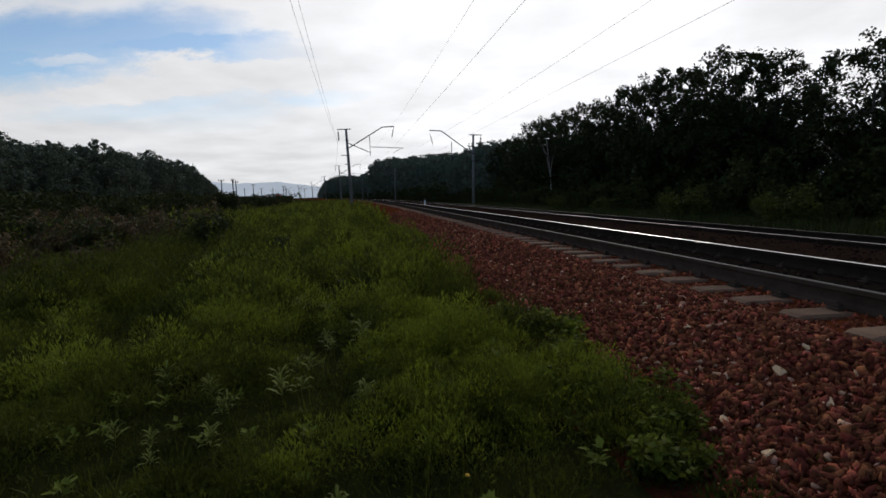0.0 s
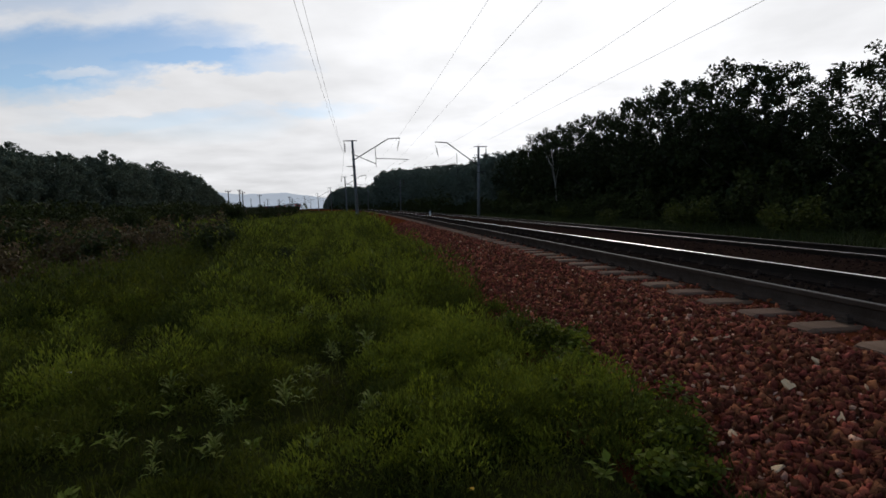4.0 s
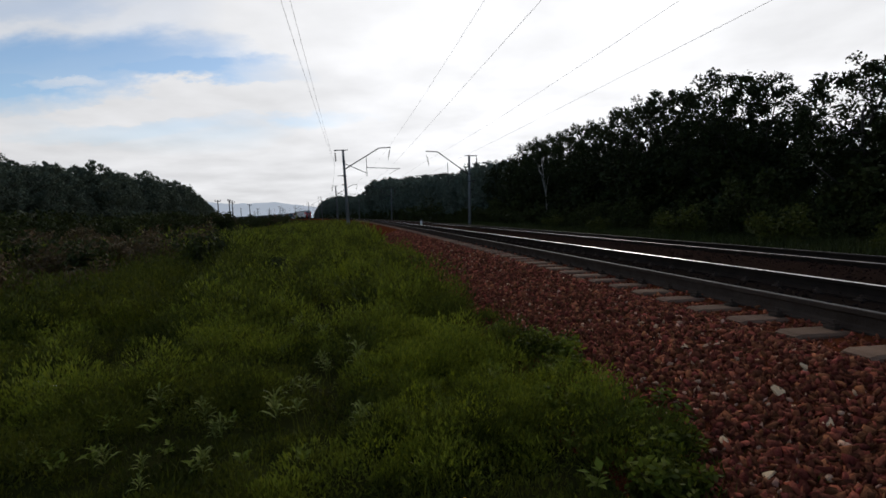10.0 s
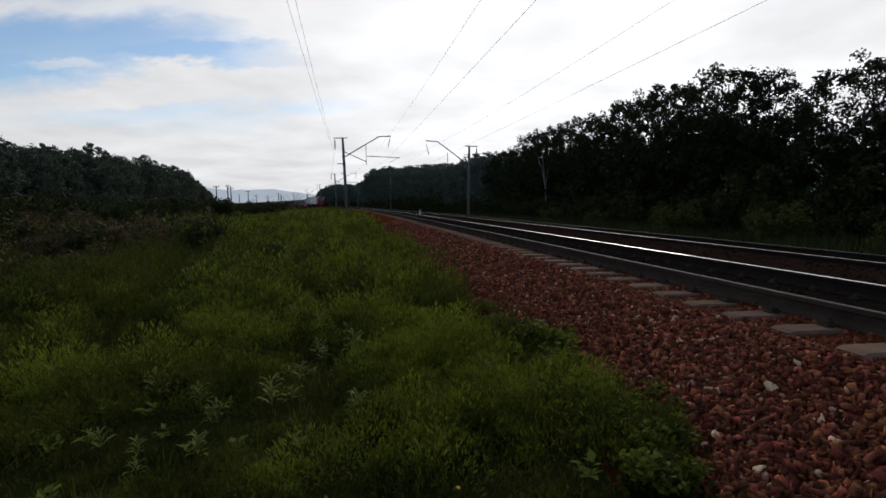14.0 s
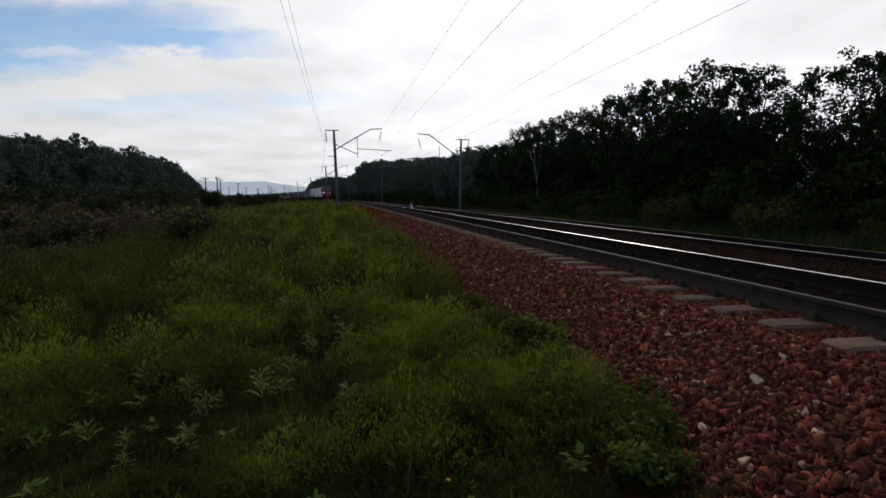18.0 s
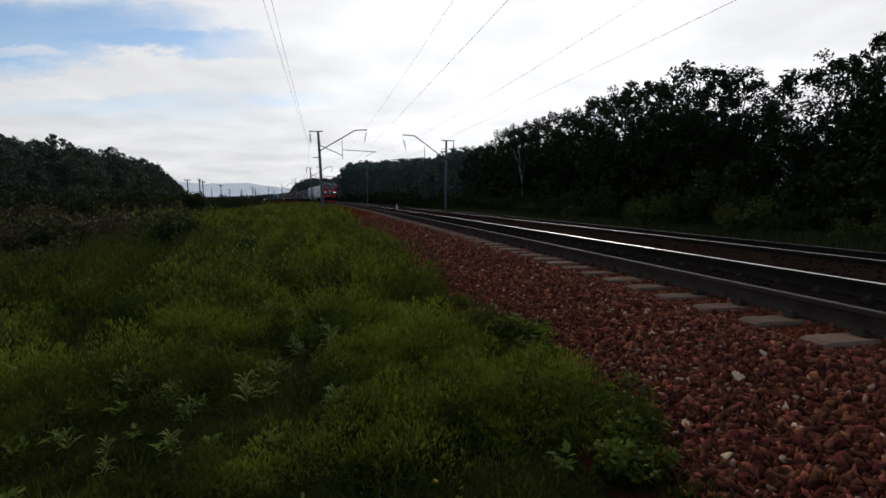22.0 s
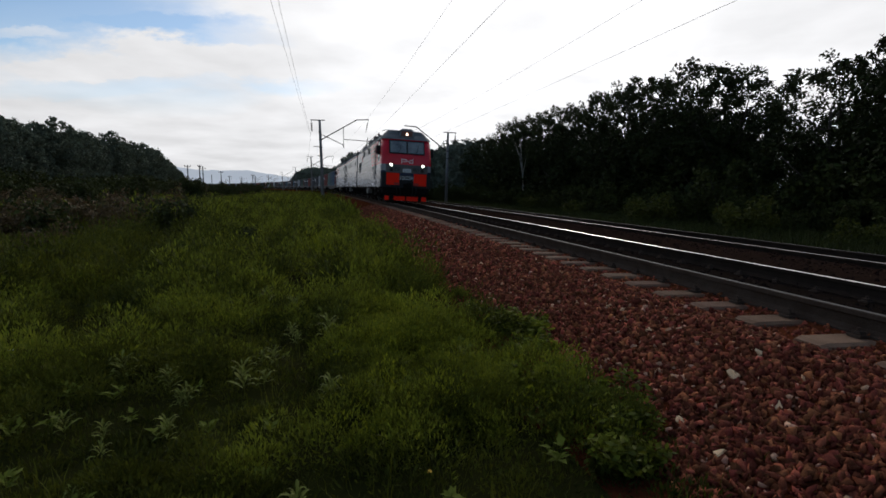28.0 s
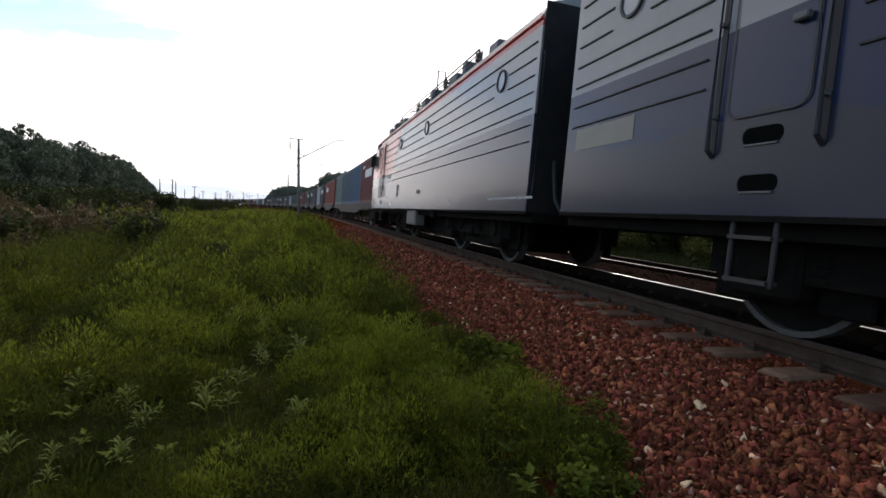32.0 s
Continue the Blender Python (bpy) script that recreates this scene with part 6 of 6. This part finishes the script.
# ---------------- grass and weeds near the camera ----------------
def blades(name, count, s_rng, o_rng, height, width, seed, label):
    rng = np.random.default_rng(seed)
    ss = s_rng[0] + (s_rng[1] - s_rng[0]) * rng.random(count)
    oo = o_rng[0] + (o_rng[1] - o_rng[0]) * rng.random(count)
    # tufts: density follows a noise
    vs, fs = [], []
    n = 0
    for s, o in zip(ss, oo):
        edge = -2.0 - 0.16 * noise.noise(Vector((s * 1.3, 0, 9))) - 0.18 * noise.noise(Vector((s * 4.1, 0, 4))) - 0.50 * max(0.0, min(1.0, (s - 5.5) / 5)) + 0.22
        if o > edge:
            continue
        tuft = noise.noise(Vector((s * 1.1, o * 1.1, 0)))
        if rng.random() > 0.65 + 0.7 * tuft:
            continue
        p = spot(s, o, ground_height(s, o) if o < -2.1 else -0.64 + (o + 2.1) * 0.33)
        hh = height * (0.55 + 0.7 * rng.random()) * (0.9 + 0.8 * tuft)
        a = rng.random() * 6.28
        lean = hh * (0.25 + 0.5 * rng.random())
        dx, dy = math.cos(a), math.sin(a)
        w = width * (0.6 + 0.8 * rng.random())
        px, py = -dy * w, dx * w
        vs += [(p.x - px, p.y - py, p.z - 0.02), (p.x + px, p.y + py, p.z - 0.02),
               (p.x + dx * lean * 0.35 + px * 0.8, p.y + dy * lean * 0.35 + py * 0.8, p.z + hh * 0.6), (p.x + dx * lean * 0.35 - px * 0.8, p.y + dy * lean * 0.35 - py * 0.8, p.z + hh * 0.6),
               (p.x + dx * lean, p.y + dy * lean, p.z + hh)]
        fs += [(n, n + 1, n + 2, n + 3), (n + 3, n + 2, n + 4)]
        n += 5
    ob = raw(name, vs, fs, M["blade"])
    return tagged(ob, label, "grass", kind="stuff")


blades("grass", 8000, (0.4, 7.0), (-9.5, -1.7), 0.15, 0.0035, 1, "short dense green grass on the embankment's foot")
blades("grass", 14000, (6.0, 18.0), (-14, -1.5), 0.19, 0.007, 2, "green grass on the embankment's foot")
blades("grass", 24000, (16.0, 48.0), (-24, -1.2), 0.28, 0.024, 3, "tall green grass along the railway")
blades("grass", 22000, (45.0, 150.0), (-45, -1.5), 0.55, 0.08, 4, "distant green meadow grass")
blades("grass", 6000, (4.0, 60.0), (-2.2, -1.6), 0.14, 0.007, 6, "thin grass growing into the ballast")


def turf(name, lumps, each, s_rng, o_rng, radius, leaf, seed, label, mat, thin=-0.25):
    """Low soft weeds: rounded lumps of small leaves that point up and out."""
    rng = np.random.default_rng(seed)
    cs = []
    tries = 0
    while len(cs) < lumps and tries < lumps * 6:
        tries += 1
        s = s_rng[0] + (s_rng[1] - s_rng[0]) * rng.random() ** 1.15
        o = o_rng[0] + (o_rng[1] - o_rng[0]) * rng.random()
        wave = noise.noise(Vector((s * 0.8, o * 0.8, 2)))
        if wave < thin * (0.6 + 0.8 * rng.random()):
            continue
        if o > -2.15 + 0.22 * noise.noise(Vector((s * 1.3, 0, 9))) - 0.42 * max(0.0, min(1.0, (s - 5.5) / 5)):
            continue
        p = spot(s, o, ground_height(s, o) if o < -2.1 else -0.64 + (o + 2.1) * 0.33)
        r = radius * (0.55 + 0.9 * rng.random())
        cs.append((p.x, p.y, p.z - 0.01, r, r * (0.55 + 0.95 * rng.random()) * (1.05 + 1.1 * wave)))
    c = np.repeat(np.array(cs), each, axis=0)
    n = len(c)
    a = rng.random(n) * 2 * np.pi
    u = rng.random(n) ** 0.55
    ca, sa = np.cos(a), np.sin(a)
    up = np.sqrt(np.maximum(0, 1 - u * u))
    lift = 0.35 + 0.65 * rng.random(n) ** 0.6
    base = np.stack([c[:, 0] + ca * u * c[:, 3], c[:, 1] + sa * u * c[:, 3], c[:, 2] + c[:, 4] * up * lift], 1)
    d = np.stack([ca * u, sa * u, 0.55 + up], 1) + rng.normal(size=(n, 3)) * 0.45
    d /= np.linalg.norm(d, axis=1)[:, None]
    side = np.cross(d, rng.normal(size=(n, 3)))
    side /= np.linalg.norm(side, axis=1)[:, None] + 1e-9
    ln = leaf * (0.8 + 1.1 * rng.random((n, 1)))
    w = ln * (0.08 + 0.09 * rng.random((n, 1)))
    v = np.stack([base, base + d * ln * 0.5 + side * w, base + d * ln, base + d * ln * 0.5 - side * w], 1).reshape(-1, 3)
    f = np.arange(n * 4).reshape(-1, 4)
    return tagged(new(name, np_mesh(name, v, f, mat)), label, "ground cover", kind="stuff")


turf("ground_cover", 2300, 75, (0.3, 8.0), (-9.5, -1.7), 0.13, 0.028, 30, "low weeds covering the ground, in a shaded green", M["shaded_lump"], thin=-9)
turf("ground_cover", 1100, 60, (-7.0, 0.5), (-9.5, -1.7), 0.19, 0.045, 29, "low green weeds covering the ground", M["shaded_lump"], thin=-9)
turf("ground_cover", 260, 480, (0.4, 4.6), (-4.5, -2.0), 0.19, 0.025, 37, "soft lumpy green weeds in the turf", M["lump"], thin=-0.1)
turf("ground_cover", 230, 480, (0.4, 4.6), (-8.0, -4.3), 0.20, 0.025, 38, "soft weeds in the turf, in a shaded green", M["shaded_lump"], thin=-0.1)
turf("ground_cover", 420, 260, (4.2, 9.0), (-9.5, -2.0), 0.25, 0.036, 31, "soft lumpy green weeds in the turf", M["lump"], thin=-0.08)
turf("ground_cover", 1500, 60, (7.0, 24.0), (-15.0, -1.6), 0.26, 0.07, 36, "low weeds covering the ground, in a shaded green", M["shaded_lump"], thin=-9)
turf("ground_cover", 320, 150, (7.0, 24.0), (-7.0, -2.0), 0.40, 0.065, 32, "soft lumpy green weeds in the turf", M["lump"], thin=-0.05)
turf("ground_cover", 340, 150, (7.0, 24.0), (-15.0, -6.5), 0.44, 0.065, 39, "soft weeds in the turf, in a shaded green", M["shaded_lump"], thin=-0.05)
turf("ground_cover", 1300, 50, (22.0, 70.0), (-26.0, -1.4), 0.55, 0.17, 33, "soft lumpy green weeds in the turf", M["lump"])
turf("ground_cover", 420, 60, (9.0, 60.0), (-4.4, -2.3), 0.22, 0.08, 34, "yellow-green grass along the ballast's foot", M["bright_lump"], thin=-0.1)
turf("ground_cover", 110, 170, (0.6, 4.6), (-4.1, -2.2), 0.17, 0.024, 35, "bright fine-leaved weeds in the turf", M["bright_lump"], thin=0.0)


def right_grass():
    rng = np.random.default_rng(77)
    vs, fs, n = [], [], 0
    for _ in range(22000):
        s, o = 2 + 60 * rng.random() ** 1.3, 8.6 + 7 * rng.random()
        p = spot(s, o, ground_height(s, o))
        hh, a, w = 0.35 + 0.4 * rng.random(), rng.random() * 6.28, 0.02
        dx, dy = math.cos(a), math.sin(a)
        vs += [(p.x - dy * w, p.y + dx * w, p.z), (p.x + dy * w, p.y - dx * w, p.z), (p.x + dx * hh * 0.4, p.y + dy * hh * 0.4, p.z + hh)]
        fs.append((n, n + 1, n + 2))
        n += 3
    tagged(raw("grass", vs, fs, M["shrub_leaf"]), "tall dark grass beyond the second track", "grass", kind="stuff")


right_grass()


def weed_proto(seed, height, leaves):
    """An upright weed with pointed leaves up its stem."""
    rng = np.random.default_rng(seed)
    t = empty("weed_plant", "pale green leafy weed standing in the grass", "weed", "weeds in the grass")
    part("stem", tubed([(0, 0, -0.03), (0.02 * rng.normal(), 0.02 * rng.normal(), height * 0.5), (0.04 * rng.normal(), 0.04 * rng.normal(), height)], 0.006, 5, 0.003), M["weed"], t)
    bm = bmesh.new()
    for i in range(leaves):
        u = 0.30 + 0.70 * i / leaves
        a = i * 2.4 + rng.normal() * 0.3
        l = (0.135 - 0.055 * u) * (0.7 + 0.6 * rng.random())
        c = Vector((0, 0, height * u))
        out = Vector((math.cos(a), math.sin(a), 0))
        across = Vector((-math.sin(a), math.cos(a), 0))
        w = l * 0.10
        rise = 0.5 + 0.9 * u
        # a narrow leaf that rises, arches over and droops at its tip
        rows = []
        for q, (run, up, wide) in enumerate(((0, 0, 0.25), (0.35, 0.36 * rise, 1.0), (0.72, 0.50 * rise, 0.8))):
            m_ = c + out * l * run + Vector((0, 0, l * up))
            rows.append((bm.verts.new(m_ - across * w * wide), bm.verts.new(m_ + across * w * wide)))
        tip = bm.verts.new(c + out * l + Vector((0, 0, l * 0.38 * rise)))
        for (p0, p1), (q0, q1) in zip(rows, rows[1:]):
            bm.faces.new((p0, p1, q1, q0))
        bm.faces.new((rows[-1][0], rows[-1][1], tip))
    part("leaf_spray", bm, M["weed"], t)
    return t


WEEDS = [weed_proto(200 + i, 0.17 + 0.03 * i, 15 + 3 * i) for i in range(4)]
for s, o, k in ((4.64, -3.95, 1.1), (5.7, -4.33, 1.05), (4.84, -4.3, 0.8), (4.02, -5.46, 1.05), (3.5, -4.89, 0.85), (3.62, -4.55, 0.95), (3.74, -4.42, 0.8), (3.72, -5.06, 0.8), (3.2, -3.65, 0.75), (4.66, -4.24, 0.7), (3.34, -5.97, 0.8), (3.24, -5.5, 0.75), (6.4, -4.7, 1.0)):
    place(WEEDS[int(RNG.integers(0, 4))], USED, s, o, ground_height(s, o), RNG.random() * 6.28, k)
for i in range(70):
    s = 1.6 + 9 * RNG.random() ** 1.3
    o = -2.3 - 6.5 * RNG.random()
    place(WEEDS[int(RNG.integers(0, 4))], USED, s, o, ground_height(s, o), RNG.random() * 6.28, 0.45 + 0.5 * RNG.random())


def broad_weed(seed):
    """A low clump of broad pointed leaves on a few short stalks."""
    rng = np.random.default_rng(seed)
    t = empty("leafy_weed", "low broad-leaved green weed in the turf", "weed", "broad-leaved weeds in the turf")
    for k in range(3):
        a0 = rng.random() * 6.28
        top = Vector((0.05 * math.cos(a0), 0.05 * math.sin(a0), 0.10 + 0.08 * rng.random()))
        part("stem", tubed([(0, 0, -0.03), tuple(top * 0.5), tuple(top)], 0.004, 4, 0.002), M["broad_leaf"], t)
        for i in range(6):
            u = 0.3 + 0.7 * rng.random()
            a = rng.random() * 6.28
            d = Vector((math.cos(a), math.sin(a), 0.25 + 0.9 * rng.random())).normalized()
            sd_ = d.cross(Vector((0, 0, 1))).normalized()
            l = 0.07 + 0.06 * rng.random()
            w = l * (0.17 + 0.1 * rng.random())
            c = top * u
            bm = bmesh.new()
            v = [bm.verts.new(p) for p in (c, c + d * l * 0.4 + sd_ * w, c + d * l + Vector((0, 0, -l * 0.2)), c + d * l * 0.4 - sd_ * w)]
            bm.faces.new((v[0], v[1], v[2]))
            bm.faces.new((v[0], v[2], v[3]))
            part("leaf", bm, M["broad_leaf"], t)
    return t


BROAD = [broad_weed(300 + i) for i in range(4)]
for i in range(85):
    s = 1.0 + 5.5 * RNG.random() ** 1.2
    o = -2.5 - 4.5 * RNG.random()
    place(BROAD[i % 4], USED, s, o, ground_height(s, o) + 0.05, RNG.random() * 6.28, 0.45 + 0.4 * RNG.random())

EDGEB = [bush_proto(110 + i, 0.9, 0.9, 1900, 0.075, M["lump"], "weed_bush", "bushy green weeds leaning over the ballast", "bush", "weed bushes at the ballast's foot") for i in range(2)]
# bushy weeds that lean over the ballast's foot
for s_, o_, k in ((4.35, -2.12, 0.42), (4.7, -2.2, 0.36), (4.0, -2.2, 0.34), (2.95, -2.05, 0.34), (2.6, -2.15, 0.36), (3.4, -2.2, 0.30), (3.3, -2.5, 0.4), (2.2, -2.35, 0.34), (5.4, -2.25, 0.3), (16.4, -2.3, 0.45), (15.8, -2.5, 0.4), (16.0, -6.6, 0.6), (37.4, -14.5, 1.6), (36.8, -14.9, 1.3)):
    place(EDGEB[int(RNG.integers(0, 2))], USED, s_, o_, (ground_height(s_, o_) if o_ < -2.1 else -0.62 + (o_ + 2.1) * 0.33) - 0.05, RNG.random() * 6.28, k, 0.75 if s_ < 30 else 1.0)


def flower(x, y, z, mat, colour, r):
    fl = empty("wild_flower", "small %s wild flower in the grass" % colour, "flower", m=pose(x, y, z))
    part("stem", tubed([(0, 0, -0.16), (0.01, 0, 0)], 0.003, 4), M["weed"], fl)
    for i in range(6):
        a = i * 1.047
        part("petal", disc(bmesh.new(), (0.75 * r * math.cos(a), 0.75 * r * math.sin(a), 0.004), (0.3 * math.cos(a), 0.3 * math.sin(a), 1), 0.55 * r, 0.003, 7), mat, fl)
    part("flower_head", disc(bmesh.new(), (0, 0, 0.006), (0, 0, 1), 0.4 * r, 0.006, 8), M["petal_yellow"], fl)


flower(-3.63, 4.23, -0.48, M["petal_white"], "white", 0.022)
flower(-3.41, 4.13, -0.48, M["petal_white"], "white", 0.020)
flower(0.05, 2.31, -0.52, M["petal_yellow"], "yellow", 0.012)


# ---------------- ballast stones ----------------
def stone_shapes(n):
    out = []
    rng = np.random.default_rng(5)
    for _ in range(n):
        # a sharp-edged chip: the hull of a few points
        bm = bmesh.new()
        for _p in range(10):
            q = rng.normal(size=3)
            q /= np.linalg.norm(q)
            bm.verts.new(Vector(q * (1.25, 0.85, 0.46) * (0.75 + 0.5 * rng.random())))
        r = bmesh.ops.convex_hull(bm, input=bm.verts)
        bmesh.ops.delete(bm, geom=[g for g in r["geom_interior"] if isinstance(g, bmesh.types.BMVert)], context="VERTS")
        bm.normal_update()
        me = bpy.data.meshes.new("stone")
        bm.to_mesh(me)
        bm.free()
        out.append(me)
    return out


SHAPES = stone_shapes(6)


def shoulder(o):
    """Height of the ballast's surface across its near shoulder."""
    return float(np.interp(o, (-3.05, -2.75, -2.1, -1.5, -0.95, -0.66, -0.14, -0.055, 1.5, 2.3, 2.9, 3.9, 4.22, 6, 8), (-0.90, -0.735, -0.64, -0.44, -0.262, -0.240, -0.222, -0.176, -0.178, -0.17, -0.09, -0.075, -0.10, -0.178, -0.6))) + TILT * o


def scatter_stones(name, count, s_rng, o_rng, size, seed, label, power=1.0, mat=None):
    rng = np.random.default_rng(seed)
    base = []
    for me in SHAPES:
        v = np.array([p.co for p in me.vertices])
        f = np.array([p.vertices[:] for p in me.polygons])
        base.append((v, f))
    vs, fs, n = [], [], 0
    for _ in range(count):
        s = s_rng[0] + (s_rng[1] - s_rng[0]) * rng.random() ** power
        o = o_rng[0] + (o_rng[1] - o_rng[0]) * rng.random()
        v, f = base[int(rng.integers(0, 6))]
        r = size * (0.42 + 1.05 * rng.random() ** 1.6)
        q = np.array(Euler(tuple(rng.random(3) * 6.28)).to_matrix())
        p = np.array(spot(s, o, shoulder(o) + r * (0.2 if o < -0.66 else -0.1)))
        vs.append(v @ q.T * r + p)
        fs.append(f + n)
        n += len(v)
    ob = new(name, np_mesh(name, np.concatenate(vs), np.concatenate(fs), mat or M["stone"]))
    ob.parent = ballast
    return tagged(ob, label, kind="stuff")


scatter_stones("stones", 22000, (1.0, 9.0), (-2.3, -0.62), 0.033, 1, "loose reddish crushed stones", 1.3)
scatter_stones("stones", 17000, (8.0, 32.0), (-2.75, -0.6), 0.045, 2, "loose reddish crushed stones", 1.4)
scatter_stones("stones", 5000, (-4.0, 26.0), (0.1, 2.4), 0.032, 3, "oil-stained stones, darkened for shade between the rails", 1.2, M["oily_shade_stone"])
scatter_stones("stones", 5200, (-4.0, 30.0), (2.3, 4.2), 0.034, 12, "dusty brown stones between the tracks", 1.2, M["brown_stone"])
scatter_stones("stones", 2500, (-4.0, 26.0), (4.3, 8.0), 0.032, 13, "oil-stained stones of the second track", 1.2, M["oily_shade_stone"])
scatter_stones("stones", 8000, (-7.0, 1.05), (-2.3, -0.06), 0.034, 10, "loose reddish crushed stones")
scatter_stones("stones", 9000, (1.0, 24.0), (-0.66, -0.06), 0.028, 9, "small stones packed between the sleepers", 1.3)
for me in SHAPES:
    me.materials.append(M["stone_ob"])
for i in range(210):
    s = 1.3 + 3.2 * RNG.random()
    o = -2.1 + 1.45 * RNG.random()
    st = new("stone", SHAPES[i % 6])
    st.parent = ballast
    r = 0.022 + 0.020 * RNG.random() ** 1.5
    st.matrix_basis = Matrix.Translation(spot(s, o, shoulder(o) + r * 0.45)) @ Euler(tuple(RNG.random(3) * 6.28)).to_matrix().to_4x4() @ Matrix.Diagonal((r, r, r, 1))
scatter_stones("stones", 2000, (1.2, 18.0), (-2.1, -0.55), 0.027, 8, "small pale stones among the ballast", 1.3, M["pinkish_stone"])
for s, o, r in ((2.6, -1.36, 0.050), (2.75, -1.03, 0.036), (2.2, -1.44, 0.042), (2.4, -1.91, 0.036), (3.35, -1.95, 0.03), (2.85, -1.96, 0.03), (2.05, -1.95, 0.04), (4.35, -1.2, 0.034), (3.6, -1.28, 0.03), (3.1, -0.75, 0.03)):
    me = SHAPES[3].copy()
    me.materials.clear()
    me.materials.append(M["pale_stone"])
    st = new("stone", me)
    st.parent = ballast
    tagged(st, "pale cream stone")
    st.matrix_basis = Matrix.Translation(spot(s, o, shoulder(o) + r * 0.5)) @ Euler((0.5, 0.2, 5 * s)).to_matrix().to_4x4() @ Matrix.Diagonal((r * 0.9, r, r * 1.35, 1))

# a white marker stake beside the line
mk = empty("marker_stake", "short white painted marker stake by the second track", "stake", m=Matrix.Translation(bed(47, 3.05, -0.25)))
part("stake", boxed(-0.07, 0.07, -0.05, 0.05, 0, 0.62, 0.015), M["white_mark"], mk)
part("cap", boxed(-0.075, 0.075, -0.055, 0.055, 0.55, 0.64, 0.01), M["roof_grey"], mk)

motions()
